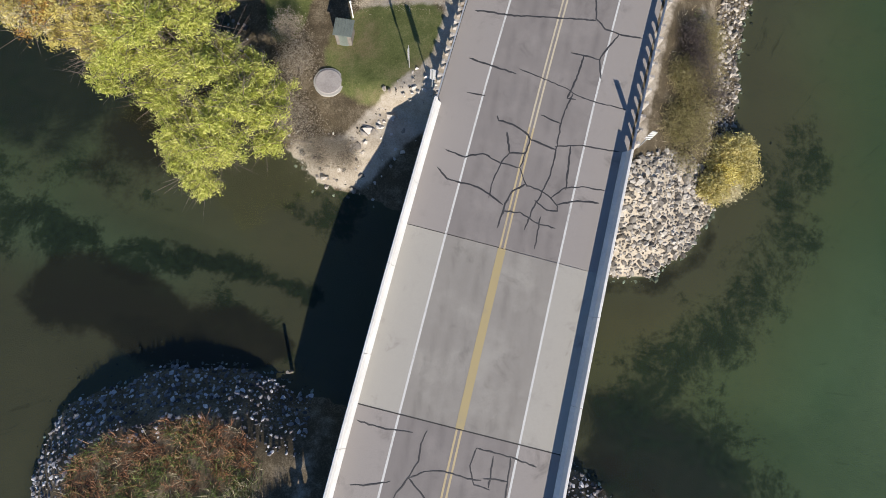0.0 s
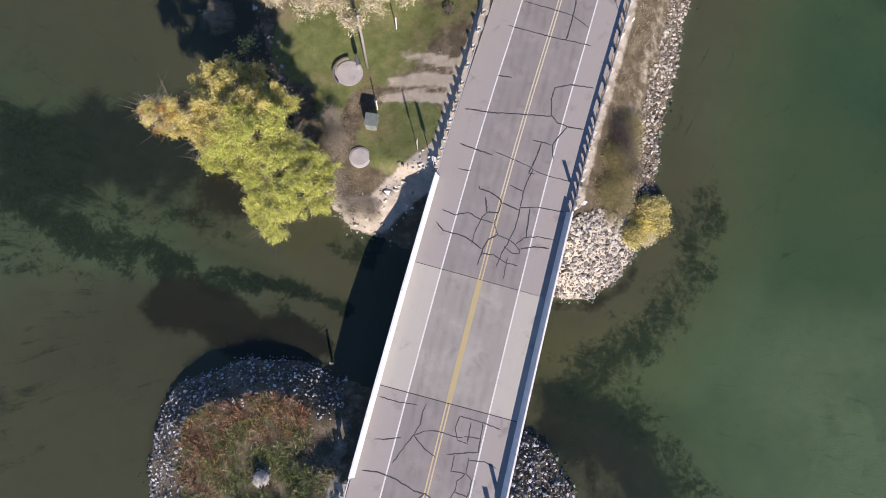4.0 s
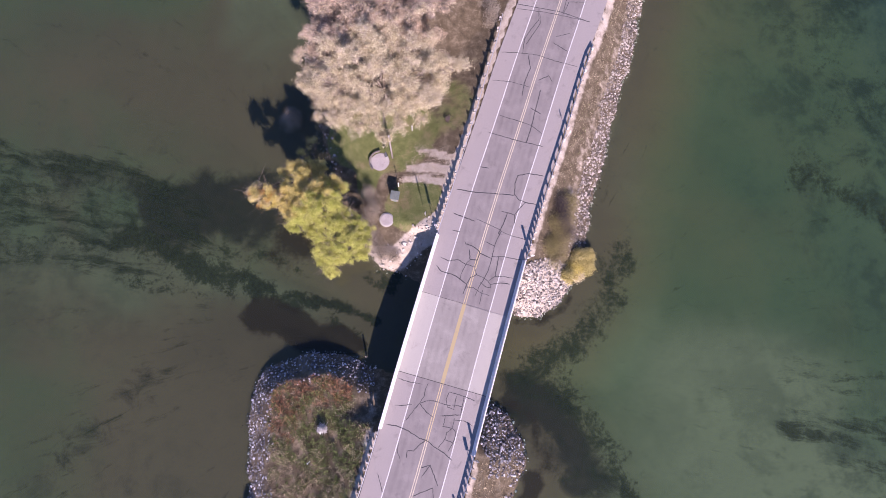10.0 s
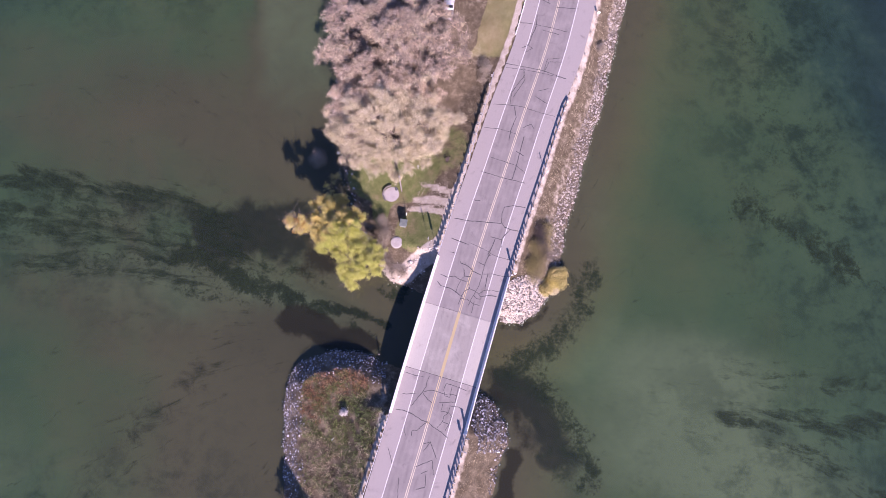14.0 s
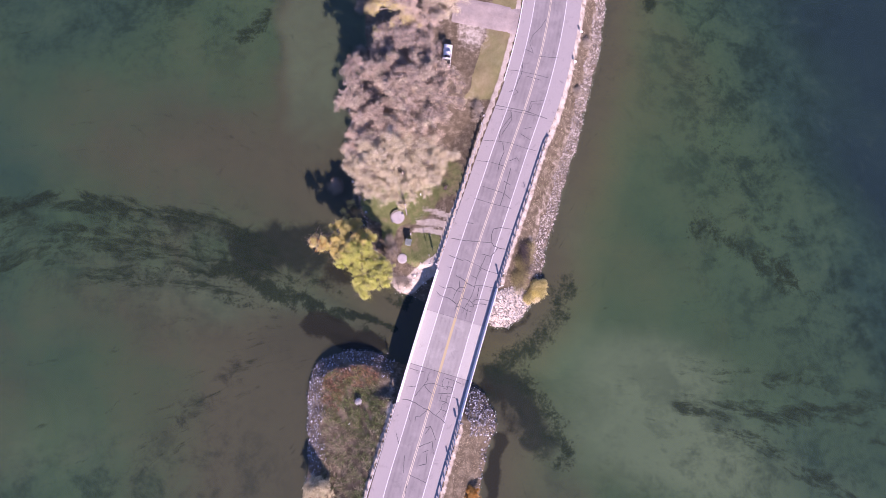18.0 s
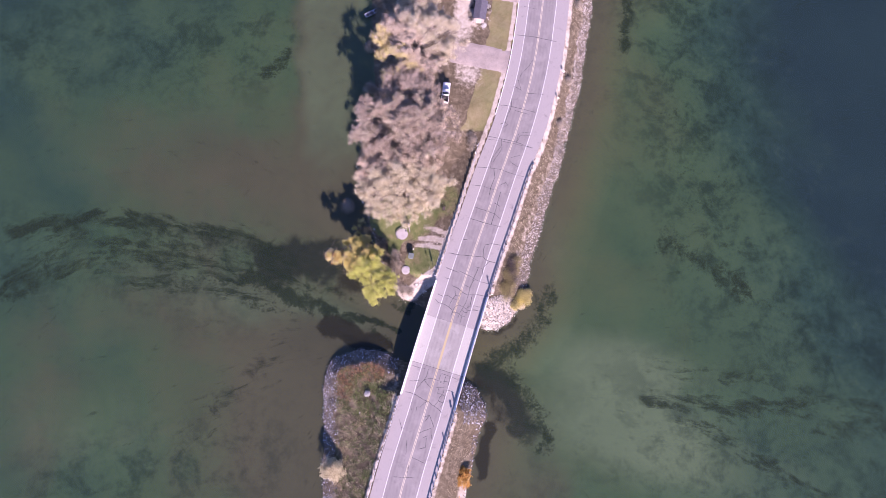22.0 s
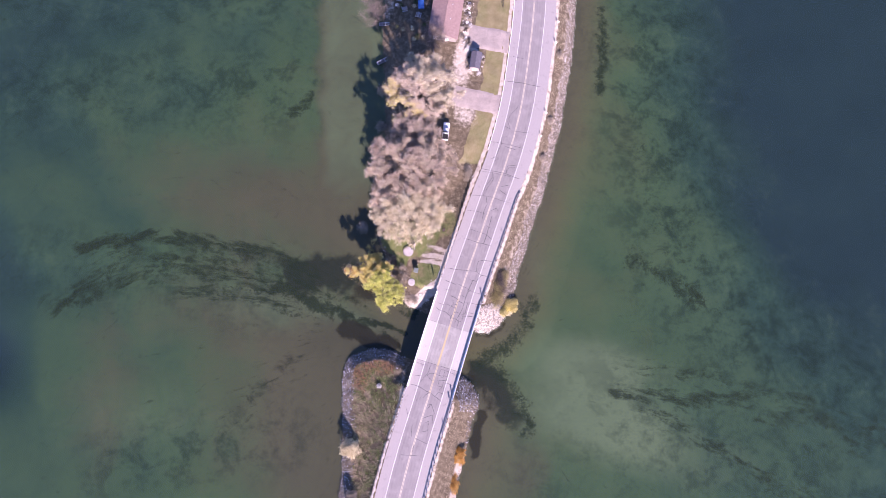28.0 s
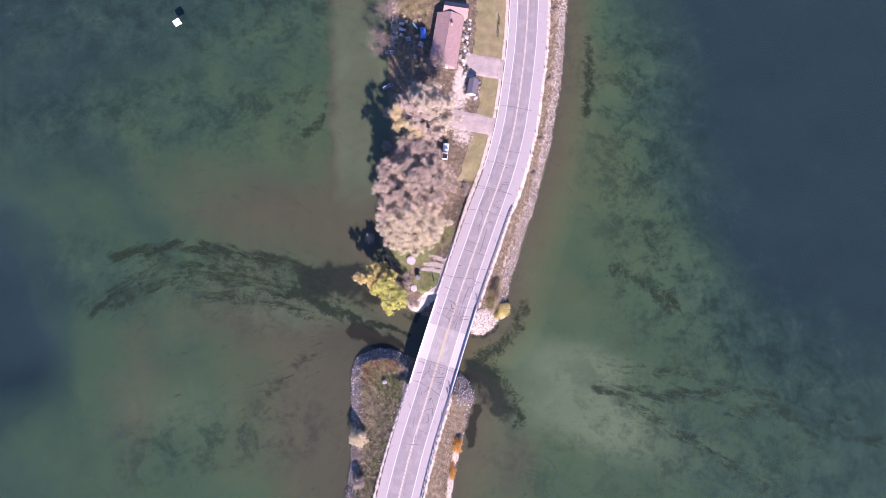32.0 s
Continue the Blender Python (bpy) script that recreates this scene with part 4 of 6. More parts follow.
def stone_bank(label, x, y, size, material, nearest, focus, lift=0.1):
    """A bank of stones: the ones by the focus are objects of their own, the rest one mesh."""
    nearest = min(nearest, len(x) // 2)
    z = ground_z(x, y)
    r = size[0] + (size[1] - size[0]) * rock_rng.random(len(x)) ** 2.2
    order = np.argsort(np.hypot(x - focus[0], y - focus[1]))
    verts, faces, base = [], [], 0
    singles = order[:nearest]
    for i in order[nearest:]:
        v, f = SHAPE_DATA[i % len(SHAPES)]
        m = np.array(Euler((rock_rng.uniform(-0.4, 0.4), rock_rng.uniform(-0.4, 0.4), rock_rng.uniform(0, 6.28))).to_matrix())
        verts.append(v @ m.T * r[i] + (x[i], y[i], z[i] + lift * r[i]))
        faces += [tuple(k + base for k in q) for q in f]
        base += len(v)
    bank = tagged(part("riprap", raw("riprap", np.concatenate(verts), faces), material), label, "riprap", kind="stuff")
    for i in singles:
        k = i % len(SHAPES)
        if not SHAPES[k].materials:
            SHAPES[k].materials.append(material)
        ob = new("stone", SHAPES[k])
        ob.parent = bank
        ob.material_slots[0].link = "OBJECT"
        ob.material_slots[0].material = material
        ob.matrix_basis = Matrix.LocRotScale((x[i], y[i], z[i] + lift * r[i]), Euler((rock_rng.uniform(-0.4, 0.4), rock_rng.uniform(-0.4, 0.4), rock_rng.uniform(0, 6.28))), (r[i],) * 3)
    return bank


def ne_patch(x, y):
    return (blob(x, y, 16.7, 8.6, 5.6, 4.6, 40) > 0.05) * (shore(x, y) > -0.25) * (x > float(road_x(8)) + 6.7 + (y - 8) * 0.27)


x, y = scatter(12, 23, 3, 14, 0.23, lambda x, y: ne_patch(x, y))
stone_bank("heap of pale broken limestone riprap at the bridge end", x, y, (0.10, 0.34), STONE, 300, (16, 8), 0.2)
x, y = scatter(19, 46, 10, 132, 0.26, lambda x, y: (shore(x, y) > -0.3) * (shore(x, y) < 2.7 + 0.6 * wobble(x, y, 3)) * (inland(x, y, WEST_BANK + EAST_BANK) > -3) * (y > 13.5))
stone_bank("strip of pale limestone riprap along the lake shore", x, y, (0.09, 0.30), SHORE_STONE, 300, (23, 20), 0.3)
x, y = scatter(-26, -7, -62, 0, 0.23, lambda x, y: (shore(x, y) > -0.3) * (shore(x, y) < 3.5 + 0.9 * wobble(x, y, 3)) * np.where(shore(x, y) < 2.4, 1.0, 0.5) * np.where(y < -24, 0.75, 1.0))
stone_bank("grey and white riprap stones round the island shore", x, y, (0.07, 0.26), GREY_STONE, 300, (-12, -2), -0.08)
x, y = scatter(6, 16, -62, -6, 0.24, lambda x, y: (shore(x, y) > -0.3) * (shore(x, y) < np.where(y > -17, 5.0, 1.3) + 0.6 * wobble(x, y, 3)) * (road_sn(x, y)[1] > 7.2) * np.where(y > -17, 0.9, 0.35))
stone_bank("grey riprap stones on the shore beside the bridge", x, y, (0.075, 0.28), GREY_STONE, 300, (12, -10), 0.3)
x, y = scatter(-22, -3, 9, 60, 0.5, lambda x, y: (shore(x, y) > -0.5) * (shore(x, y) < 1.6) * 0.55)
stone_bank("scattered brown shore stones under the trees", x, y, (0.10, 0.34), STONE, 60, (-6, 12), 0.2)
x, y = scatter(-8.5, 1.5, 10.5, 18.5, 0.42, lambda x, y: 0.4 * (dirt_mask(x, y) > 0.3) * (y < 19))
stone_bank("loose stones on the bare bank by the bridge", x, y, (0.06, 0.26), PALE_ROCK, 60, (-3, 14), -0.1)
# small dark stones draw the jagged shadow line under the ledge
x, y = scatter(-6, 1, 12, 19, 0.2, lambda x, y: 0.5 * near_line(x, y, [(-5.0, 13.6), (-4.1, 15.0), (-2.5, 16.7), (-0.4, 17.7)], 0.5))
stone_bank("dark stones drawing the ledge's shadow between lawn and bare bank", x, y, (0.04, 0.12), WET_AND_SHADE_STONE, 20, (-3, 14), 0.0)
x, y = scatter(-6, 1, 11, 18.5, 0.4, lambda x, y: 0.5 * near_line(x, y, [(-5.0, 12.4), (-3.6, 14.4), (-1.6, 16.2), (0.2, 17.2)], 1.0))
stone_bank("flat rock slabs breaking out of the bare bank", x, y, (0.16, 0.55), PALE_ROCK, 40, (-3, 14), -0.05)
x, y = scatter(-29, 46, -54, 130, 0.45, lambda x, y: 0.7 * (shore(x, y) < 0.0) * np.exp(shore(x, y) / 0.55))
stone_bank("dark wet stones under the shallow water", x, y, (0.06, 0.17), WET_AND_SHADE_STONE, 100, (-10, 0), 0.1)


# ---- reeds, grass and water weeds ----
def blade_material(name, *stops):
    n = Nodes(name)
    n.bsdf.inputs["Subsurface Weight"].default_value = 0.0
    return n.done(n.steps(n.math("MULTIPLY_ADD", n.island(), 0.7, n.math("MULTIPLY", n.noise(0.5, 4), 0.35)), *stops), 0.8, 0.0, 0.2)


def blades(name, label, category, x, y, height, width, lean, material, z=None, seed=1):
    """Many single blades: tapered, leaning triangles rooted in the ground."""
    rng = np.random.default_rng(seed)
    n = len(x)
    z = ground_z(x, y) if z is None else z
    h = height * rng.uniform(0.55, 1.25, n)
    a, b = rng.uniform(0, 6.283, n), rng.uniform(0, 6.283, n)
    w = width * rng.uniform(0.6, 1.3, n)
    root = np.stack([x, y, z - 0.05], 1)
    side = np.stack([np.cos(a) * w, np.sin(a) * w, np.zeros(n)], 1)
    k = lean * rng.uniform(0.3, 1.3, n)
    tip = root + np.stack([np.cos(b) * h * k, np.sin(b) * h * k, h], 1)
    verts = np.stack([root - side, root + side, tip], 1).reshape(-1, 3)
    mesh = raw(name, verts, np.arange(3 * n).reshape(-1, 3))
    return tagged(part(name, mesh, material), label, category, kind="stuff")


TAN_BLADE = blade_material("dry_reed", (0.15, (0.16, 0.125, 0.07)), (0.5, (0.44, 0.365, 0.23)), (0.9, (0.76, 0.68, 0.50)))
RED_BLADE = blade_material("red_brush", (0.15, (0.14, 0.055, 0.028)), (0.5, (0.37, 0.175, 0.085)), (0.9, (0.56, 0.36, 0.22)))
GREEN_BLADE = blade_material("green_grass", (0.15, (0.04, 0.068, 0.014)), (0.5, (0.13, 0.19, 0.045)), (0.9, (0.34, 0.38, 0.14)))

LAWN_BLADE = blade_material("lawn_blade", (0.15, (0.055, 0.076, 0.018)), (0.5, (0.14, 0.162, 0.052)), (0.9, (0.30, 0.285, 0.13)))
STRAW_BLADE = blade_material("straw", (0.15, (0.30, 0.24, 0.155)), (0.5, (0.58, 0.50, 0.37)), (0.9, (0.80, 0.73, 0.58)))
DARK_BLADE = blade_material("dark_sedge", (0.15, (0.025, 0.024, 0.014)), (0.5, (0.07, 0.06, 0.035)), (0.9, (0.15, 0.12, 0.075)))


def island_top(x, y):
    return (shore(x, y) > 3.2) * (road_sn(x, y)[1] < -7.6) * (y < 0) * (blob(x, y, -7.4, -6.8, 2.8, 4.2) < 0.3)


def red_part(x, y):
    return np.maximum(blob(x, y, -15, -5.4, 8.5, 3.4, -6), blob(x, y, -19, -8.5, 3.8, 5.5))


def tufts(x, y, count, spread):
    """Each place turned into a tuft of blades."""
    x, y = np.repeat(x, count), np.repeat(y, count)
    return x + rock_rng.normal(0, spread, len(x)), y + rock_rng.normal(0, spread, len(y))


def patch(x, y, size, seed):
    return np.clip(0.55 + 0.9 * wobble(x, y, size, seed), 0, 1)


x, y = tufts(*scatter(-26, -3, -64, -1, 0.36, lambda x, y: 0.95 * island_top(x, y) * (1 - 0.75 * np.maximum(red_part(x, y), blob(x, y, -13.5, -12, 6, 6))) * patch(x, y, 1.3, 3.0)), 15, 0.13)
blades("dry_reeds", "dry tan reeds and brush over the island", "reeds", x, y, 0.5, 0.019, 1.1, TAN_BLADE, seed=2)
x, y = tufts(*scatter(-24, -6, -14, -2, 0.40, lambda x, y: island_top(x, y) * red_part(x, y) * (0.4 + 0.6 * patch(x, y, 1.2, 5.0))), 16, 0.12)
blades("red_brush", "rusty red-brown brush near the island shore", "brush", x, y, 0.5, 0.019, 1.1, RED_BLADE, seed=3)
x, y = tufts(*scatter(-25, -3, -64, -4, 0.34, lambda x, y: island_top(x, y) * (0.5 + 0.9 * blob(x, y, -13.5, -12, 7, 7) + 0.4 * near_line(x, y, [(-9, -14), (-14, -34), (-20, -55)], 5)) * patch(x, y, 1.4, 8.0)), 15, 0.13)
blades("island_grass", "green grass among the reeds of the island", "grass", x, y, 0.5, 0.019, 1.1, GREEN_BLADE, seed=4)
x, y = tufts(*scatter(-25, -3, -64, -2, 0.8, lambda x, y: 0.5 * island_top(x, y) * patch(x, y, 1.7, 1.0)), 14, 0.13)
blades("dark_sedge", "dark brown sedge tufts on the island", "sedge", x, y, 0.6, 0.030, 0.9, DARK_BLADE, seed=14)
x, y = scatter(-20, 20, 12, 52, 0.15, lambda x, y: 0.9 * (lawn_mask(x, y) > 0.4) * (shore(x, y) > 1) * (dirt_mask(x, y) < 0.4))
blades("lawn_grass", "short green lawn grass with worn patches", "grass", x, y, 0.10, 0.03, 0.9, LAWN_BLADE, seed=5)
terrace = lambda x, y: np.clip(sum(1.1 * near_line(x, y, pts, 1.15) for pts in TERRACES) + 0.5 * blob(x, y, 0, 26.5, 4.5, 4), 0, 1)
x, y = scatter(-5.5, 5, 22.5, 32, 0.045, lambda x, y: 0.9 * terrace(x, y) * patch(x, y, 0.9, 6.0) * (road_sn(x, y)[1] < -7.2))
blades("straw_terrace", "terraces of flattened straw-coloured grass across the lawn", "grass", x, y, 0.13, 0.011, 2.0, STRAW_BLADE, seed=15)
east = lambda x, y: (shore(x, y) > 2.0) * (road_sn(x, y)[1] > 8.0) * (y > 11)
x, y = scatter(13, 44, 11, 132, 0.15, lambda x, y: 0.85 * east(x, y) * patch(x, y, 1.6, 2.0) * (1 - 0.85 * (dirt_mask(x, y) > 0.45)))
blades("bank_grass", "dry tan grass on the road bank", "grass", x, y, 0.34, 0.02, 0.9, TAN_BLADE, seed=6)
x, y = scatter(13, 34, 11, 60, 0.17, lambda x, y: 0.3 * east(x, y) * patch(x, y, 1.6, 4.0) * near_line(x, y, [(17.5, 15), (20, 24), (24, 37), (29, 52)], 2.2))
blades("bank_weeds", "green and brown weeds along the road bank", "weeds", x, y, 0.3, 0.02, 0.9, GREEN_BLADE, seed=7)
x, y = scatter(6, 14, -62, -14, 0.17, lambda x, y: 0.7 * (shore(x, y) > 0.9) * (road_sn(x, y)[1] > 7.7) * (y < -15))
blades("bank_grass", "dry grass between the guard rail and the shore", "grass", x, y, 0.4, 0.03, 0.9, TAN_BLADE, seed=8)
# undergrowth takes the dark blade colour so the trees' shadow reads solid
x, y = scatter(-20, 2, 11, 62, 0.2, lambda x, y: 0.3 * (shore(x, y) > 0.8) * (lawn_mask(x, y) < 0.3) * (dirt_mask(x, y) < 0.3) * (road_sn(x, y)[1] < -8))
blades("brush_floor", "brown dry growth under the trees, coloured dark to deepen their shadow", "undergrowth", x, y, 0.35, 0.022, 0.9, DARK_BLADE, seed=9)


# ---- trees and shrubs ----
def leaf_material(name, *stops, through=0.25):
    n = Nodes(name)
    color = n.steps(n.math("MULTIPLY_ADD", n.island(), 0.6, n.math("MULTIPLY", n.noise(0.35, 4), 0.45)), *stops)
    n.done(color, 0.7, 0.0, 0.25)
    glow, both = n.add("ShaderNodeBsdfTranslucent"), n.add("ShaderNodeMixShader")
    n.link(color, glow.inputs["Color"])
    both.inputs[0].default_value = through
    n.link(n.bsdf.outputs[0], both.inputs[1])
    n.link(glow.outputs[0], both.inputs[2])
    n.link(both.outputs[0], n.out.inputs["Surface"])
    return n.mat


BARK = plain("grey_brown_bark", (0.10, 0.078, 0.062), (0.24, 0.20, 0.17), 4.0, 0.95, bump=0.5)
PALE_BARK = plain("pale_twig_bark", (0.22, 0.182, 0.155), (0.63, 0.56, 0.48), 4.0, 0.95, bump=0.4)
MAUVE_BARK = plain("mauve_twig_bark", (0.12, 0.094, 0.080), (0.46, 0.395, 0.335), 4.0, 0.95, bump=0.4)
WILLOW_LEAF = leaf_material("yellow_green_leaf", (0.15, (0.20, 0.27, 0.04)), (0.45, (0.52, 0.55, 0.11)), (0.8, (0.84, 0.82, 0.30)), through=0.35)
GOLD_LEAF = leaf_material("golden_leaf", (0.15, (0.32, 0.26, 0.06)), (0.5, (0.70, 0.60, 0.17)), (0.85, (0.90, 0.82, 0.38)), through=0.3)
TAN_LEAF = leaf_material("pale_tan_leaf", (0.15, (0.19, 0.145, 0.065)), (0.45, (0.53, 0.465, 0.29)), (0.8, (0.86, 0.80, 0.55)))
PINK_LEAF = leaf_material("pinkish_dry_leaf", (0.15, (0.17, 0.115, 0.07)), (0.45, (0.52, 0.405, 0.28)), (0.8, (0.84, 0.72, 0.55)))
OLIVE_LEAF = leaf_material("olive_leaf", (0.15, (0.10, 0.10, 0.03)), (0.5, (0.27, 0.24, 0.10)), (0.85, (0.45, 0.38, 0.20)))
BRUSH_LEAF = leaf_material("grey_brush", (0.15, (0.17, 0.14, 0.10)), (0.5, (0.37, 0.32, 0.245)), (0.85, (0.56, 0.50, 0.40)))
SHRUB_LEAF = leaf_material("dusty_gold_leaf", (0.15, (0.24, 0.21, 0.06)), (0.5, (0.53, 0.46, 0.16)), (0.85, (0.76, 0.68, 0.36)))
ORANGE_LEAF = leaf_material("orange_leaf", (0.15, (0.30, 0.13, 0.03)), (0.5, (0.55, 0.30, 0.06)), (0.85, (0.66, 0.46, 0.16)))


def leaves(name, centres, spread, each, size, material, parent, seed, flat=0.7, long=1.8, label="", aim=None):
    """Leaves round many twig ends: folded slips, more of them level than upright."""
    rng = np.random.default_rng(seed)
    c = np.repeat(np.asarray(centres), each, axis=0)
    n = len(c)
    c = c + rng.normal(0, 1, (n, 3)) * np.array([1, 1, flat]) * spread
    u = rng.normal(0, 1, (n, 3)) * np.array([1, 1, 0.5])
    if aim is not None:
        u = u * 0.9 + 0.5 * np.repeat(np.asarray(aim), each, axis=0) + np.array([0, 0, -0.15])
    u /= np.linalg.norm(u, axis=1)[:, None]
    w = rng.normal(0, 1, (n, 3)) * 0.8 + np.array([0, 0, 0.5])
    v = np.cross(u, w)
    v /= np.linalg.norm(v, axis=1)[:, None] + 1e-9
    s = size * rng.uniform(0.6, 1.4, n)[:, None]
    verts = np.stack([c - u * s * long * 0.5, c - v * s * 0.5, c + u * s * long * 0.5, c + v * s * 0.5], 1).reshape(-1, 3)
    return part(name, raw(name, verts, np.arange(4 * n).reshape(-1, 4)), material, parent, label)


def twig_mesh(starts, ends, width, seed):
    """Thin twigs as three-sided slivers from starts to ends."""
    rng = np.random.default_rng(seed)
    starts, ends = np.asarray(starts), np.asarray(ends)
    n = len(starts)
    d = ends - starts
    a = np.cross(d, rng.normal(0, 1, (n, 3)))
    a /= np.linalg.norm(a, axis=1)[:, None] + 1e-9
    b = np.cross(d, a)
    b /= np.linalg.norm(b, axis=1)[:, None] + 1e-9
    verts = np.stack([starts + a * width, starts - a * width * 0.5 + b * width * 0.87, starts - a * width * 0.5 - b * width * 0.87, ends], 1).reshape(-1, 3)
    k = 4 * np.arange(n)[:, None]
    return raw("twig_growth", verts, np.concatenate([k + np.array([[0, 1, 3]]), k + np.array([[1, 2, 3]]), k + np.array([[2, 0, 3]])]))


def tree(name, base, clumps, label, seed, leaf, bark=BARK, trunk=0.35, ends=26, each=70, spread=0.45, size=0.22, twigs=6, twig_width=0.025, parts=None, long=1.8, hollow=0.55, lean=None, twig_long=1.0):
    """A tree: trunk, a limb to each clump, twigs and leaves. clumps: x, y, height over the base, radius."""
    rng = random.Random(seed)
    z0 = gz(*base) - 0.1
    top = thing(name, Matrix.Translation((base[0], base[1], z0)), label, "tree")
    mean = Vector((sum(c[0] for c in clumps) / len(clumps) - base[0], sum(c[1] for c in clumps) / len(clumps) - base[1], 0))
    low = min(c[2] for c in clumps)
    fork = Vector((mean.x * 0.25, mean.y * 0.25, max(1.2, low * 0.45)))
    part("trunk", rod([(0, 0, 0), (fork.x * 0.3, fork.y * 0.3, fork.z * 0.5), tuple(fork)], [trunk * 1.35, trunk, trunk * 0.85], 10), bark, top, smooth=True)
    starts, tips, twig_ends, aims = [], [], [], []
    for cx, cy, cz, r in clumps:
        c = Vector((cx - base[0], cy - base[1], cz))
        mid = fork.lerp(c, 0.5) + Vector((rng.uniform(-0.5, 0.5), rng.uniform(-0.5, 0.5), 0.1 * r))
        part("limb", rod([tuple(fork * 0.92), tuple(mid), tuple(c)], [trunk * 0.3, trunk * 0.17, trunk * 0.08], 6), bark, top, smooth=True)
        for _ in range(max(6, int(ends * (r / 3) ** 2))):
            d = Vector((rng.gauss(0, 1), rng.gauss(0, 1), rng.gauss(0, 0.8))).normalized()
            if d.z < -0.3:
                d.z *= -0.5
            k = r * rng.uniform(hollow, 1.0) * (1 + 0.18 * math.sin(5 * math.atan2(d.y, d.x) + seed))
            tip = c + Vector((d.x * k, d.y * k, d.z * k * 0.62))
            tips.append(tuple(tip))
            aims.append(tuple(d))
            root = c.lerp(tip, rng.uniform(0.0, 0.35)) if rng.random() < 0.7 else mid.lerp(c, rng.random())
            starts.append(tuple(root))
            twig_ends.append(tuple(tip))
            for _ in range(twigs):
                a = root.lerp(tip, rng.uniform(0.3, 1.0))
                starts.append(tuple(a))
                twig_ends.append(tuple(a + (d + Vector((rng.gauss(0, 1.1), rng.gauss(0, 1.1), rng.gauss(0.25, 0.6)))) * rng.uniform(0.35, 1.0) * twig_long))
    tagged(part("twig_growth", twig_mesh(starts, twig_ends, twig_width, seed), bark, top), kind="stuff")
    tips, aims = np.array(tips), np.array(aims)
    if parts:
        mix = np.array([rng.random() for _ in range(len(tips))])
        if lean is not None:
            mix = np.clip(np.argsort(np.argsort(tips @ np.array(lean) + mix * 2.5)) / len(tips), 0, 0.999)
        edge = 0.0
        for material, share, text in parts:
            pick = (mix >= edge) & (mix < edge + share)
            chosen = tips[pick]
            edge += share
            if len(chosen):
                leaves("crown", chosen, spread, each, size, material, top, seed + int(edge * 100), long=long, label=text, aim=aims[pick])
    else:
        leaves("crown", tips, spread, each, size, leaf, top, seed, long=long, aim=aims)
    return top


def split(clumps, count, share, seed, gaps=0.15):
    """Breaks wide clumps into many small ones over their upper sides."""
    rng = random.Random(seed)
    out = []
    for x, y, z, r in clumps:
        for k in range(count):
            f, a = math.sqrt((k + 0.4) / count), 2.39996 * k + rng.uniform(-0.3, 0.3) + x
            if rng.random() > gaps:
                d = r * f * 0.85
                out.append((x + d * math.cos(a), y + d * math.sin(a), z + r * (0.35 - 0.75 * f * f) + rng.uniform(-0.3, 0.3), r * share * rng.uniform(0.75, 1.3)))
    return out


WILLOW_SHAPE = [(-18.3, 22.2, 7.2, 3.4), (-15.9, 19.0, 8.2, 3.6), (-20.0, 19.0, 6.4, 2.9), (-17.9, 17.3, 6.8, 2.6), (-13.4, 16.1, 7.0, 3.3), (-11.2, 13.6, 6.2, 3.0), (-13.4, 11.7, 5.0, 2.3), (-14.7, 22.4, 6.8, 2.7), (-10.5, 15.9, 6.2, 2.2), (-14.7, 13.3, 5.4, 1.8)]
tree("yellow_willow", (-13.0, 18.4), split(WILLOW_SHAPE, 9, 0.36, 3), "leafy yellow-green willow leaning out over the lake", 5, WILLOW_LEAF, ends=150, each=150, spread=0.21, size=0.046, twigs=3, hollow=0.35, long=5.0, lean=(-0.6, 0.8, 0.2), parts=[(WILLOW_LEAF, 0.62, "yellow-green leaves"), (GOLD_LEAF, 0.38, "golden leaves")])
tree("golden_sapling", (-19.5, 24.4), split([(-23.3, 19.9, 8.2, 1.8), (-21.7, 19.6, 8.0, 1.4), (-24.1, 20.4, 7.6, 1.3)], 5, 0.42, 4), "small golden tree reaching over the water", 6, GOLD_LEAF, trunk=0.16, ends=110, each=150, spread=0.22, size=0.05, twigs=4, hollow=0.3, long=3.4, parts=[(GOLD_LEAF, 0.68, "golden leaves"), (TAN_LEAF, 0.20, "pale tan leaves"), (ORANGE_LEAF, 0.12, "orange leaves")])
tree("shore_sapling", (-18.2, 28.5), [(-19.0, 27.4, 3.2, 1.1), (-18.4, 29.4, 3.0, 1.0)], "thin half-bare sapling on the bank", 16, GOLD_LEAF, trunk=0.1, ends=40, each=40, spread=0.3, size=0.11, twigs=6)


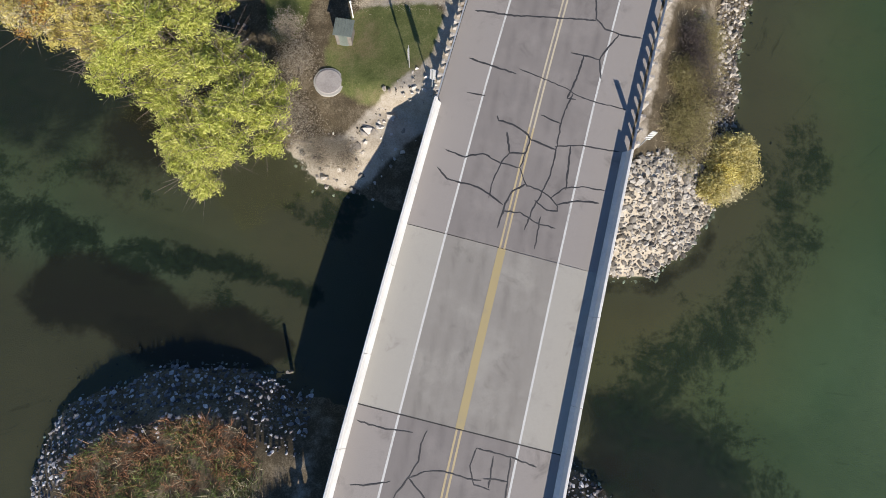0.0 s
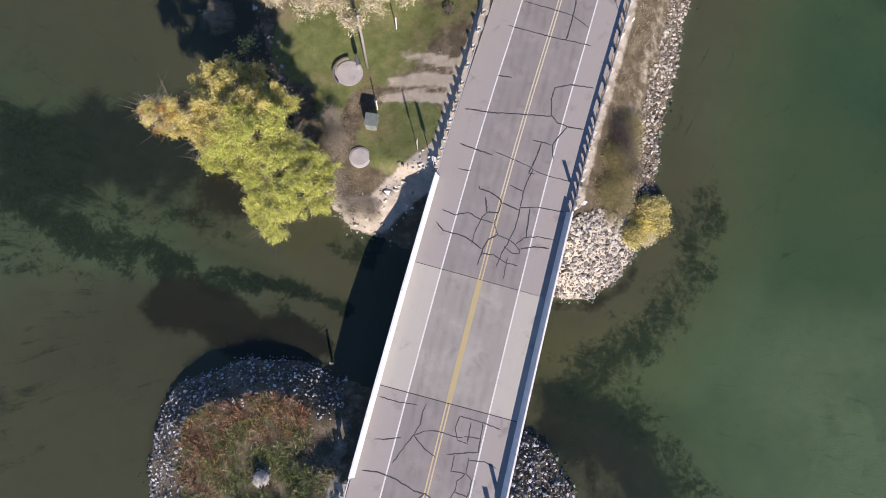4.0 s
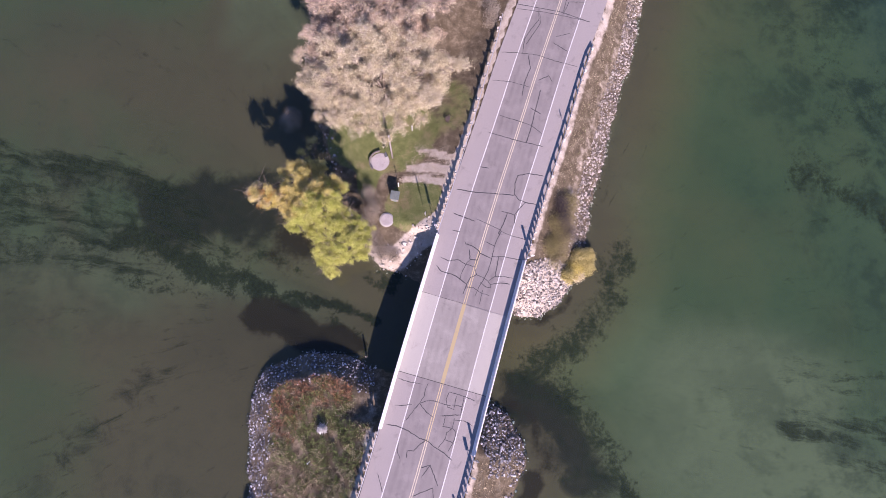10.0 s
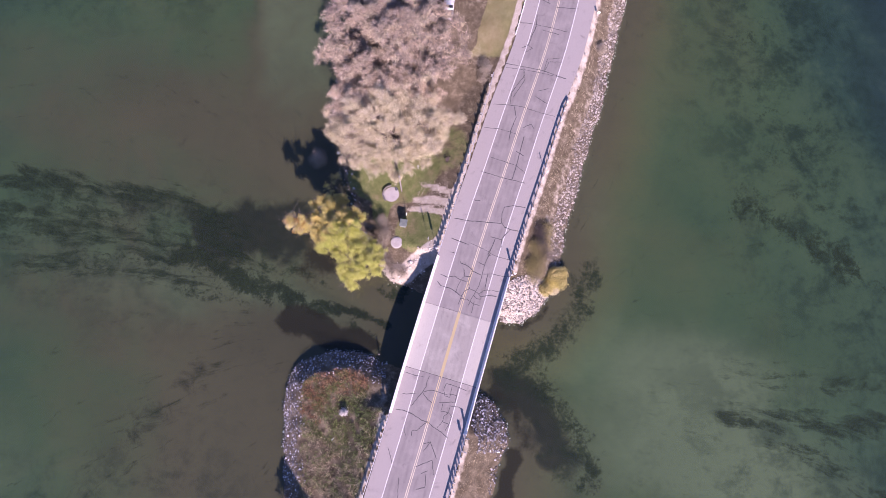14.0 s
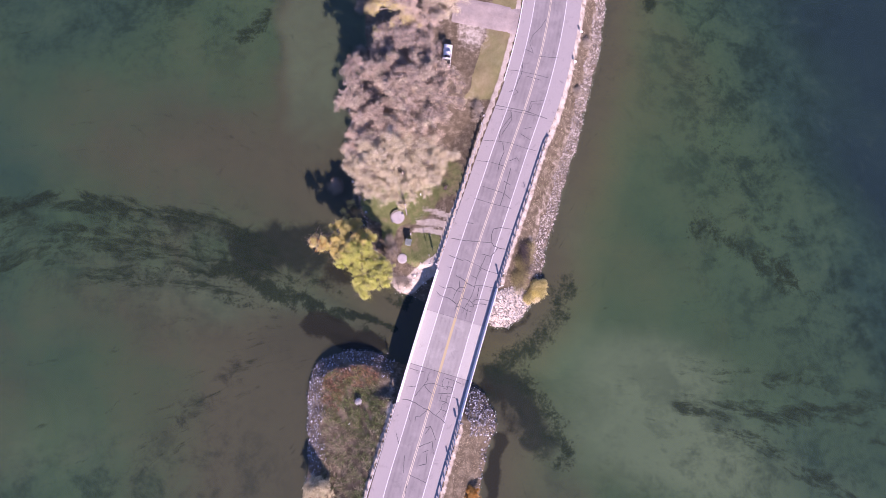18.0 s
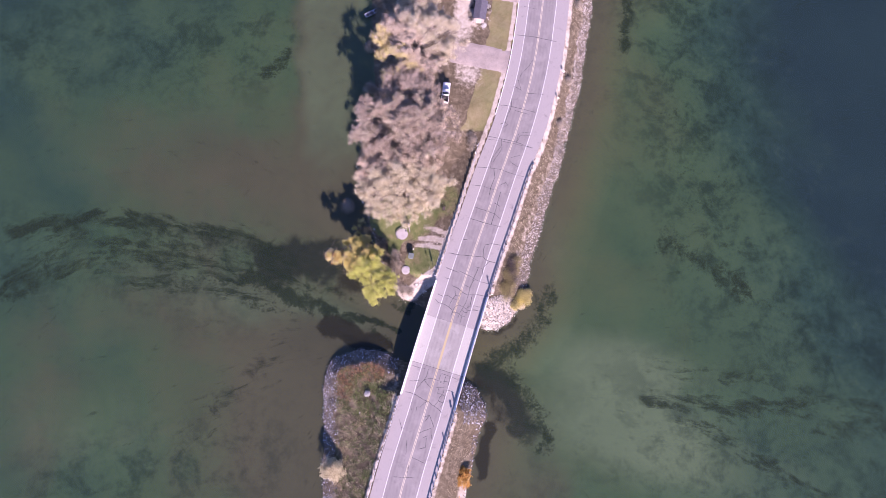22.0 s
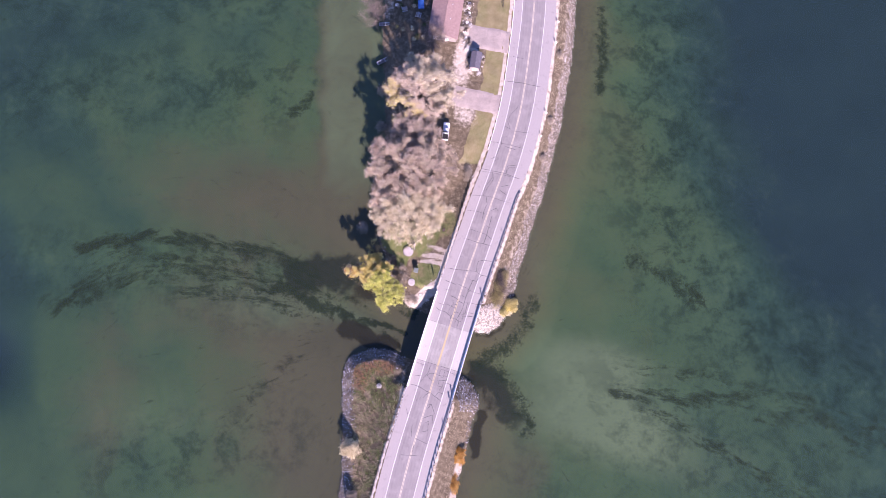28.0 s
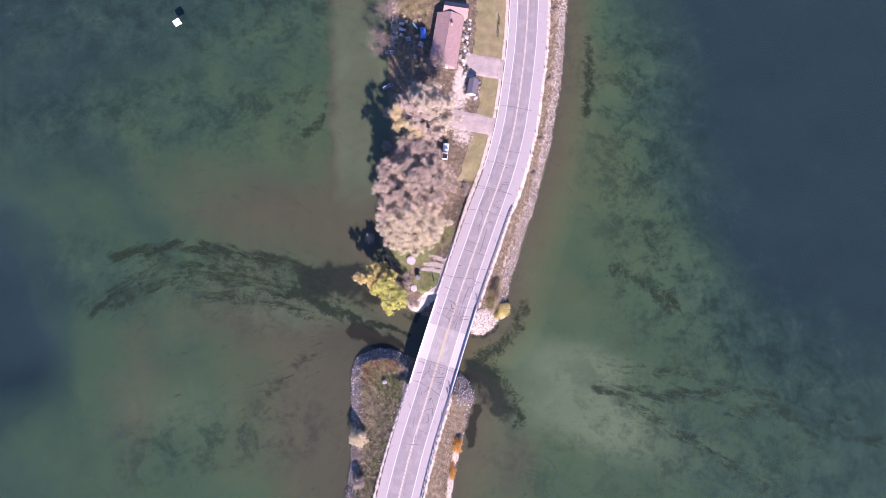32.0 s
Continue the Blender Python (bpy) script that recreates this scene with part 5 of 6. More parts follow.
def dome(cx, cy, cz, reach, count, r, seed, squash=1.0, gaps=0.12, rise=1.0):
    """Many small clumps over a wide, uneven dome."""
    rng = random.Random(seed)
    out = [(cx + rng.uniform(-1.2, 1.2), cy + rng.uniform(-1.2, 1.2), cz + reach * 0.26, r * 1.2) for _ in range(4)]
    for k in range(count):
        f, a = math.sqrt((k + 0.5) / count), 2.39996 * k + seed
        d = reach * f * rng.uniform(0.9, 1.06) * (1 + 0.07 * math.sin(3 * a + seed))
        size = r * rng.uniform(0.65, 1.25)
        place = (cx + d * math.cos(a), cy + d * squash * math.sin(a), cz + reach * (0.26 - 0.52 * f ** 2.2) + rise * rng.uniform(-1.2, 1.0), size)
        if rng.random() > gaps:
            out.append(place)
    for k in range(count // 3):
        f, a = 0.8 * math.sqrt(rng.random()), rng.uniform(0, math.tau)
        out.append((cx + reach * f * math.cos(a), cy + reach * f * squash * math.sin(a), cz - reach * (0.05 + 0.35 * f ** 2), r * rng.uniform(0.9, 1.4)))
    return out


tree("pale_maple", (-7.5, 37.5), dome(-8.2, 37.5, 11.0, 10.9, 92, 1.35, 1, 0.86, 0.05, 1.5), "broad tan autumn maple with pale leaves and bare twigs", 31, TAN_LEAF, PALE_BARK, 0.5, ends=120, each=58, spread=0.27, size=0.060, twigs=9, twig_width=0.03, hollow=0.25, twig_long=0.45, long=3.6, lean=(0.15, -1.0, 0.25), parts=[(PINK_LEAF, 0.30, "pinkish dry leaves"), (TAN_LEAF, 0.70, "")])
# clumps at heights 4, 7 and 10: unseen skirt added to shade the shore
tree("pinkish_maple", (-7.0, 52.5), dome(-7.0, 51.0, 13.0, 10.6, 84, 1.4, 2, 0.9, 0.13, 1.3) + [(-15.3, 47.6, 13.0, 1.7), (-16.8, 46.2, 13.2, 1.6), (-18.2, 47.6, 13.0, 1.6), (-19.4, 46.4, 12.4, 1.5), (-17.2, 50.0, 14.0, 1.6), (-18.0, 52.5, 14.0, 1.6), (-16.6, 54.5, 14.0, 1.6)] + [(x, y, z, 1.8) for x, y in ((-15.6, 41.0), (-16.4, 45.5), (-17.6, 49.0), (-16.0, 52.0)) for z in (4.0, 7.0, 10.0)] + [(-15.0 + 2.2 * k, 43.6 + 0.9 * math.sin(2.1 * k), 12.4 + 0.7 * math.sin(1.3 * k), 1.6) for k in range(8)], "wide pinkish half-bare autumn maple", 32, PINK_LEAF, MAUVE_BARK, 0.5, ends=100, each=38, spread=0.28, size=0.062, twigs=14, twig_width=0.045, hollow=0.2, long=3.8, twig_long=0.55, parts=[(PINK_LEAF, 0.7, ""), (TAN_LEAF, 0.3, "pale tan leaves")])
tree("tan_maple", (-7.5, 73.0), dome(-6.0, 71.0, 15.5, 10.8, 80, 1.4, 3, 0.9, 0.12, 1.8), "tan autumn maple with some yellow leaves", 33, TAN_LEAF, PALE_BARK, 0.45, ends=90, each=40, spread=0.28, size=0.070, twigs=12, twig_width=0.043, hollow=0.25, long=3.6, twig_long=0.55, lean=(0.7, 0.6, 0.3), parts=[(GOLD_LEAF, 0.15, "yellow leaves"), (PINK_LEAF, 0.25, "pinkish dry leaves"), (TAN_LEAF, 0.60, "")])
tree("bare_maple", (-6.0, 62.5), dome(-7.5, 60.5, 12.0, 7.4, 34, 1.6, 4, 0.8, 0.2), "half-bare reddish-brown tree between two maples", 34, PINK_LEAF, MAUVE_BARK, 0.35, ends=50, each=14, spread=0.4, size=0.10, twigs=13, twig_width=0.045, hollow=0.2, twig_long=0.55)
for k, (x, y) in enumerate(((-21.5, 101.0), (-19.5, 112.0))):
    tree("bare_tree", (x, y), dome(x - 1.5, y, 7.5, 4.6, 16, 1.5, 21 + k, 1.2, 0.15), "bare grey-twigged tree on the lake shore", 38 + k, PINK_LEAF, BARK, 0.18, ends=30, each=1, spread=0.4, size=0.05, twigs=5, twig_width=0.018, hollow=0.2, twig_long=1.5)
tree("bare_tree", (-4.0, 90.0), dome(-3.6, 91.5, 6.5, 4.2, 16, 1.2, 25, 1.0, 0.15), "bare grey-twigged tree at the end of the house", 41, PINK_LEAF, BARK, 0.16, ends=40, each=3, spread=0.4, size=0.07, twigs=8, twig_width=0.024, hollow=0.2, twig_long=1.5)
tree("olive_tree", (-12.0, 116.0), dome(-12.0, 115.5, 5.5, 6.0, 34, 1.3, 6, 0.9, 0.15, 1.3), "olive-yellow tree beside the house", 36, OLIVE_LEAF, BARK, 0.3, ends=46, each=40, spread=0.42, size=0.09, long=3.0, twigs=6, hollow=0.35)
tree("pale_maple", (-16.0, 138.0), dome(-16.0, 138.0, 8.0, 9.0, 40, 1.7, 7), "broad tan autumn maple with pale leaves", 37, TAN_LEAF, PALE_BARK, 0.4, ends=40, each=20, spread=0.4, size=0.18, twigs=5, hollow=0.35)


def shrub(name, at, radius, height, leaf, label, seed, count=90, each=40, size=0.11, spread=0.22, long=2.0):
    """A shrub: many stems from one root and leaves at their ends."""
    rng = random.Random(seed)
    z0 = gz(*at)
    z0 = max(z0, WATER - 0.1)
    top = thing(name, Matrix.Translation((at[0], at[1], z0)), label, "shrub")
    tips = []
    for _ in range(count):
        a, k = rng.uniform(0, math.tau), math.sqrt(rng.random()) * (1 + 0.2 * math.sin(3 * rng.random() * 6 + seed))
        tips.append((math.cos(a) * k * radius[0], math.sin(a) * k * radius[1], height * (1 - 0.55 * k * k) * rng.uniform(0.75, 1.1)))
    tagged(part("stem_growth", twig_mesh([(t[0] * 0.15, t[1] * 0.15, 0.0) for t in tips], tips, 0.02, seed), BARK, top), kind="stuff")
    leaves("foliage", tips, spread, each, size, leaf, top, seed, long=long)
    return top


for k, (x, y, r, h, leaf) in enumerate(((22.2, 13.7, 1.4, 1.7, SHRUB_LEAF), (23.2, 12.5, 1.3, 1.4, SHRUB_LEAF), (21.5, 12.2, 1.2, 1.6, GOLD_LEAF), (20.5, 11.0, 1.1, 1.4, SHRUB_LEAF), (23.5, 14.2, 1.0, 1.2, SHRUB_LEAF), (22.0, 11.2, 0.9, 1.3, TAN_LEAF))):
    shrub("golden_shrub", (x, y), (r * 1.0, r * 0.95), h, leaf, "golden yellow shrub overhanging the rocky shore", 141 + k, 62, 70, 0.06, 0.22, 3.4)
for k, (x, y, r, h) in enumerate(((18.4, 13.6, 1.6, 1.1), (18.9, 16.2, 1.5, 1.2), (19.6, 18.8, 1.4, 1.1), (18.2, 18.4, 1.0, 0.9), (20.3, 21.4, 1.2, 1.0), (17.4, 15.0, 1.0, 0.8))):
    shrub("brush", (x, y), (r, r * 1.2), h, OLIVE_LEAF, "olive-brown brush on the road bank", 50 + k, 150, 32, 0.022, 0.36, 9.0)
DARK_TWIG = leaf_material("dark_bare_twigs", (0.15, (0.045, 0.036, 0.034)), (0.5, (0.11, 0.09, 0.08)), (0.85, (0.24, 0.20, 0.17)))
for k, (x, y, r, h) in enumerate(((19.2, 18.9, 1.1, 1.7), (20.1, 17.3, 1.0, 1.5), (19.0, 21.0, 0.9, 1.3))):
    shrub("brush", (x, y), (r, r * 1.3), h, DARK_TWIG, "dark bare brush on the road bank", 46 + k, 150, 26, 0.020, 0.34, 9.0)
for k, (x, y, r, h) in enumerate(((-8.2, 15.4, 1.4, 1.0), (-9.4, 17.0, 1.3, 1.1), (-8.6, 19.6, 1.2, 1.2), (-9.2, 22.0, 0.7, 1.2), (-7.0, 13.4, 1.0, 0.8), (-5.2, 13.2, 0.7, 0.6))):
    shrub("brush", (x, y), (r, r * 1.3), h, BRUSH_LEAF, "grey-brown bare brush above the bank", 60 + k, 150, 30, 0.020, 0.40, 9.0)
shrub("pale_shrub", (-20.2, -27.8), (2.6, 2.4), 2.2, TAN_LEAF, "pale pinkish-tan shrub on the island shore", 71, 150, 50, 0.13)
shrub("pale_shrub", (-19.0, -40.5), (1.6, 1.9), 1.5, BRUSH_LEAF, "grey-brown shrub on the island shore", 72, 90, 40, 0.13)
shrub("orange_shrub", (9.6, -28.6), (1.5, 2.2), 1.4, ORANGE_LEAF, "orange autumn shrub by the shore", 73, 110, 36, 0.12)
shrub("orange_shrub", (8.6, -36.0), (1.0, 2.6), 1.0, ORANGE_LEAF, "low orange brush along the shore", 74, 80, 26, 0.12)
shrub("brush", (8.4, 51.5), (1.0, 2.6), 1.3, BRUSH_LEAF, "dark brush at the end of the guard rail", 75, 120, 40, 0.035, 0.3, 6.0)
for k, (x, y, r) in enumerate(((-22.0, 34.0, 1.4), (-18.8, 41.5, 1.6), (-19.5, 56, 1.5), (-18.5, 66, 1.6), (-19, 78, 1.6), (33, 70, 0.9), (31, 58, 0.8), (35.5, 92, 0.9), (36.8, 118, 1.6))):
    shrub("brush", (x, y), (r, r * 1.2), 1.0, BRUSH_LEAF, "grey-brown brush on the shore", 80 + k, 110, 34, 0.035, 0.3, 6.0)


# ---- things round the bridge ----
SIGN_BACK = plain("sign_aluminium", (0.55, 0.56, 0.57), (0.72, 0.73, 0.74), 2.0, 0.4, 0.5)
BLACK = plain("black_paint", (0.012, 0.012, 0.013), (0.03, 0.03, 0.03), 2.0, 0.5)
WHITE = plain("white_paint", (0.70, 0.70, 0.68), (0.80, 0.80, 0.78), 1.5, 0.6)
ROUND_SLAB = plain("patio_concrete", (0.26, 0.238, 0.225), (0.42, 0.39, 0.37), 1.2, 0.85)
GREY_WOOD = plain("silvered_wood", (0.24, 0.23, 0.22), (0.44, 0.42, 0.40), 3.0, 0.85)
POLE_WOOD = plain("pole_wood", (0.13, 0.115, 0.10), (0.25, 0.225, 0.20), 3.0, 0.9)
GREEN_TIN = plain("grey_green_roofing", (0.10, 0.12, 0.11), (0.18, 0.21, 0.19), 1.5, 0.55)


def road_sign(at, z, turn, height, width, tall, face, label, striped=False):
    """A steel post with a narrow upright panel."""
    sign = thing("road_sign", Matrix.Translation((at[0], at[1], z)) @ Matrix.Rotation(radians(turn), 4, "Z"), label, "road sign", "signs at the bridge")
    part("sign_post", box(-0.03, 0.03, -0.03, 0.03, -0.4, height, 0.008), STEEL, sign)
    part("panel", box(-width / 2, width / 2, -0.05, -0.035, height - tall, height + 0.02, 0.004), face, sign)
    part("panel_back", box(-width / 2, width / 2, -0.034, -0.030, height - tall, height + 0.02), SIGN_BACK, sign)
    if striped:
        for k in range(4):
            bm = bmesh.new()
            z1 = height - tall + 0.06 + k * tall / 4
            bm.faces.new([bm.verts.new(p) for p in ((-width / 2, -0.054, z1), (width / 2, -0.054, z1 + 0.14), (width / 2, -0.054, z1 + 0.24), (-width / 2, -0.054, z1 + 0.10))])
            part("stripe", bm, BLACK, sign)
    return sign


road_sign((-0.75, 18.7), gz(-0.75, 18.7), 262, 2.4, 0.36, 1.1, WHITE, "tall narrow sign on a steel post in the lawn")
p = at_road(14.9, -7.0)
road_sign((p.x, p.y), gz(p.x, p.y), 168, 2.7 + max(0.0, -1.0 - gz(p.x, p.y)), 0.36, 1.2, WHITE, "narrow object marker sign at the parapet end", True)
p = at_road(14.9, 7.15)
road_sign((p.x, p.y), gz(p.x, p.y), -12, 2.6 + max(0.0, -0.4 - gz(p.x, p.y)), 0.36, 1.15, WHITE, "striped object marker sign at the parapet end", True)
p = at_road(-12.6, 6.95)
road_sign((p.x, p.y), gz(p.x, p.y), 168, 2.5, 0.36, 1.2, WHITE, "striped object marker sign at the parapet end", True)
p = at_road(-14.6, 7.0)
road_sign((p.x, p.y), gz(p.x, p.y), 168, 2.6, 0.45, 0.9, WHITE, "small white sign on a post behind the guard rail")
p = at_road(-20.6, 7.0)
road_sign((p.x, p.y), gz(p.x, p.y), 168, 2.0, 0.3, 0.6, WHITE, "small white sign on a post behind the guard rail")
p = at_road(33.5, 7.2)
road_sign((p.x, p.y), gz(p.x, p.y), -12, 2.4, 0.14, 0.55, WHITE, "narrow white marker on a post behind the guard rail")
for s in (66.0, 73.0, 96.0, 103.0):
    p = at_road(s, 7.9)
    road_sign((p.x, p.y), gz(p.x, p.y), heading(s), 1.5, 0.5, 0.7, WHITE, "small roadside sign on a short post")


def patio(at, radius, label):
    z = max(gz(at[0] + radius * math.cos(a), at[1] + radius * math.sin(a)) for a in (0, 1.05, 2.1, 3.14, 4.2, 5.25)) - 0.09
    slab = thing("round_patio", Matrix.Translation((at[0], at[1], z)), label, "patio", "round patios")
    part("slab", lathe([(radius, -0.25), (radius, 0.07), (radius - 0.04, 0.10)], 40), ROUND_SLAB, slab)
    part("edging", lathe([(radius + 0.13, -0.25), (radius + 0.13, 0.03), (radius + 0.004, 0.05)], 40), CONCRETE, slab)
    return slab


big_patio = patio((-7.8, 27.2), 1.38, "round grey concrete patio with an added dark wall arc for its shadow crescent")
# dark wall arc, added to give the shadow crescent beside the slab
arc = [radians(95 + 9 * k) for k in range(16)]
bm = bmesh.new()
rows = [[bm.verts.new((r * math.cos(a), r * math.sin(a), z)) for r, z in ((1.53, -0.25), (1.53, 0.36), (1.70, 0.36), (1.70, -0.25))] for a in arc]
for lo, hi in zip(rows, rows[1:]):
    for k in range(3):
        bm.faces.new((lo[k], hi[k], hi[k + 1], lo[k + 1]))
bm.faces.new(rows[0]), bm.faces.new(rows[-1][::-1])
bmesh.ops.recalc_face_normals(bm, faces=bm.faces)
part("kerb_wall", bm, POLE_WOOD, big_patio, "low dark wall arc added for the shadow crescent")
patio((-6.4, 18.3), 0.92, "small round grey concrete slab near the bank")

# closed patio umbrella on its foot
umbrella = thing("patio_umbrella", Matrix.Translation((-6.9, 27.9, gz(-6.9, 27.9) + 0.1)), "closed dark patio umbrella on a round foot", "umbrella")
part("foot", lathe([(0.28, 0.0), (0.28, 0.06), (0.05, 0.10)], 20), CONCRETE, umbrella)
part("mast", rod([(0, 0, 0.05), (0, 0, 2.35)], 0.025, 8), STEEL, umbrella)
part("canopy", lathe([(0.05, 0.7), (0.20, 0.75), (0.24, 1.1), (0.17, 1.7), (0.09, 2.2), (0.02, 2.4)], 12), plain("dark_canvas", (0.03, 0.035, 0.04), (0.06, 0.065, 0.07), 3.0, 0.9), umbrella)

# utility pole
pole = thing("utility_pole", Matrix.Translation((-6.0, 27.9, gz(-6.0, 27.9) - 0.3)), "tall weathered wooden utility pole beside the patio", "pole")
part("shaft", rod([(0, 0, 0), (0, 0, 8.8)], [0.15, 0.12], 10), POLE_WOOD, pole, smooth=True)
part("pole_cap", lathe([(0.125, 8.8), (0.13, 8.84), (0.02, 8.90)], 10), STEEL, pole)

# pump hut: board walls and a tin roof
hut_z = gz(-5.3, 21.7)
hut = thing("pump_hut", Matrix.Translation((-5.3, 21.7, hut_z)) @ Matrix.Rotation(radians(-8), 4, "Z"), "small grey-green pump hut with a tin roof on the lawn", "hut")
part("wall_shell", box(-0.55, 0.55, -0.55, 0.55, -0.1, 1.35, 0.01), POLE_WOOD, hut)
roof = part("roof", box(-0.66, 0.66, -0.66, 0.66, 1.36, 1.42, 0.01), GREEN_TIN, hut)
for k in range(6):
    part("roof_rib", box(-0.56 + k * 0.22, -0.53 + k * 0.22, -0.66, 0.66, 1.42, 1.45), GREEN_TIN, roof)
part("hut_door", box(-0.3, 0.3, -0.58, -0.552, 0.05, 1.2, 0.006), GREEN_TIN, hut)
post = thing("yard_post", Matrix.Translation((-4.85, 23.4, gz(-4.85, 23.4))), "white yard post with a round cap", "post")
part("shaft", rod([(0, 0, -0.3), (0, 0, 1.7)], 0.05, 10), WHITE, post)
part("cap", lathe([(0.05, 1.7), (0.09, 1.74), (0.07, 1.84), (0.01, 1.88)], 12), WHITE, post)
post2 = copy_thing(post, Matrix.Translation((-3.2, 32.3, gz(-3.2, 32.3))))
post3 = copy_thing(post, Matrix.Translation((-15.0, -15.4, gz(-15.0, -15.4))))


def fire_ring(at):
    z = gz(*at)
    ring_ = thing("fire_ring", Matrix.Translation((at[0], at[1], z)), "ring of blackened stones round an old fire", "fire ring")
    for k in range(11):
        a = k * math.tau / 11
        ob = new("stone", SHAPES[k % len(SHAPES)])
        ob.parent = ring_
        if not ob.material_slots:
            ob.data.materials.append(WET_AND_SHADE_STONE)
        ob.material_slots[0].link = "OBJECT"
        ob.material_slots[0].material = WET_AND_SHADE_STONE
        ob.matrix_basis = Matrix.LocRotScale((0.6 * math.cos(a), 0.6 * math.sin(a), 0.08), Euler((0.2, 0.1, a)), (0.17, 0.17, 0.17))
    part("ash", lathe([(0.5, -0.1), (0.48, 0.02), (0.2, 0.04)], 18), plain("ash_and_earth", (0.05, 0.04, 0.035), (0.13, 0.10, 0.085), 3.0, 0.95), ring_)


fire_ring((2.3, 34.0))
WHITE_TUFT = leaf_material("bleached_twigs", (0.15, (0.45, 0.43, 0.40)), (0.5, (0.62, 0.60, 0.56)), (0.85, (0.75, 0.73, 0.70)))
shrub("pale_shrub", (-13.6, -11.2), (0.55, 0.5), 0.9, WHITE_TUFT, "pale whitish dead shrub among the island grass", 310, 40, 30, 0.07, spread=0.14, long=4.0)
pile = tagged(part("mooring_post", rod([(0, 0, -2.0), (0.05, 0, 1.1)], [0.13, 0.11], 10), POLE_WOOD), "leaning wooden post in the water off the island", "post")
pile.location = (-8.5, -1.5, WATER)


# ---- house and yard ----
SHINGLE = plain("reddish_brown_shingles", (0.235, 0.158, 0.138), (0.345, 0.245, 0.22), 1.6, 0.9, bump=0.4)
SIDING = plain("brown_siding", (0.20, 0.175, 0.155), (0.28, 0.25, 0.225), 1.0, 0.7)
GLASS = plain("dark_window_glass", (0.02, 0.025, 0.03), (0.04, 0.045, 0.05), 1.0, 0.08, 0.0, 0.02)
BLUE_TARP = plain("blue_tarp", (0.03, 0.11, 0.36), (0.06, 0.19, 0.50), 2.0, 0.5, bump=0.4)
TEAL = plain("teal_plastic", (0.10, 0.36, 0.40), (0.20, 0.48, 0.50), 2.0, 0.4)
DRIVE = plain("pale_gravel_drive", (0.23, 0.195, 0.168), (0.37, 0.318, 0.275), 0.5, 0.95, bump=0.5)


def gable(house, x0, x1, y0, y1, z0, eave, ridge, over=0.45, along="y"):
    """Walls with gable ends and two roof planes with thickness; ridge along x or y."""
    def swap(v):
        return v if along == "y" else (v[1], v[0], v[2])
    mid = (x0 + x1) / 2
    prof = [(x0, z0), (x1, z0), (x1, eave), (mid, ridge), (x0, eave)]
    bm = bmesh.new()
    a, b = ([bm.verts.new(swap((x, y, z))) for x, z in prof] for y in (y0, y1))
    bm.faces.new(a)
    bm.faces.new(b[::-1])
    for k in range(5):
        bm.faces.new((a[k], b[k], b[(k + 1) % 5], a[(k + 1) % 5]))
    bmesh.ops.recalc_face_normals(bm, faces=bm.faces)
    part("wall", bm, SIDING, house)
    slope = (ridge - eave) / (mid - x0)
    for side in (-1, 1):
        bm = bmesh.new()
        edge = mid + side * (mid - x0 + over)
        low = eave - slope * over
        top = [(mid, y0 - over, ridge + 0.16), (edge, y0 - over, low + 0.16), (edge, y1 + over, low + 0.16), (mid, y1 + over, ridge + 0.16)]
        u = [bm.verts.new(swap(v)) for v in top]
        d = [bm.verts.new(swap((v[0], v[1], v[2] - 0.13))) for v in top]
        bm.faces.new(u)
        bm.faces.new(d[::-1])
        for k in range(4):
            bm.faces.new((u[k], d[k], d[(k + 1) % 4], u[(k + 1) % 4]))
        bmesh.ops.recalc_face_normals(bm, faces=bm.faces)
        plane = part("roof", bm, SHINGLE, house)
        # courses of shingles, a lip each
        run = mid - x0 + over
        for k in range(1, int(run / 0.55)):
            f = k * 0.55 / run
            xx, zz = mid + side * run * f, ridge + 0.16 + (low - ridge) * f
            bm = bmesh.new()
            q = [(xx - side * 0.5, y0 - over, zz + 0.5 * slope + 0.004), (xx, y0 - over, zz + 0.022), (xx, y1 + over, zz + 0.022), (xx - side * 0.5, y1 + over, zz + 0.5 * slope + 0.004)]
            bm.faces.new([bm.verts.new(swap(v)) for v in q])
            part("shingle_course", bm, SHINGLE, plane)
    part("ridge_cap", rod([swap((mid, y0 - over, ridge + 0.16)), swap((mid, y1 + over, ridge + 0.16))], 0.09, 6), SHINGLE, house)


def window(house, x, y, z, w, h, face):
    """A window in a wall; face: the axis that it looks along."""
    turn = {"s": 0, "e": 90, "n": 180, "w": -90}[face]
    m = Matrix.Translation((x, y, z)) @ Matrix.Rotation(radians(turn), 4, "Z")
    frame_ = part("window", box(-w / 2 - 0.07, w / 2 + 0.07, -0.05, 0.02, -0.07, h + 0.07, 0.01), WHITE, house)
    frame_.matrix_basis = m
    for k in (-1, 1):
        part("pane", box(k * w / 4 - w / 4 + 0.02, k * w / 4 + w / 4 - 0.02, -0.06, -0.052, 0.0, h), GLASS, frame_)
    part("sill", box(-w / 2 - 0.1, w / 2 + 0.1, -0.12, -0.05, -0.12, -0.07), WHITE, frame_)


HOUSE_Z = -0.55
house = thing("house", Matrix.Translation((-0.4, 103.6, HOUSE_Z)) @ Matrix.Rotation(radians(-5.5), 4, "Z"), "single-storey brown house with a reddish-brown shingled gable roof", "house")
gable(house, -4.3, 4.3, -9.4, 9.2, 0.0, 2.7, 4.3)
gable(house, 9.3, 14.0, -2.4, 5.4, 0.0, 2.6, 4.0, 0.4, "x")
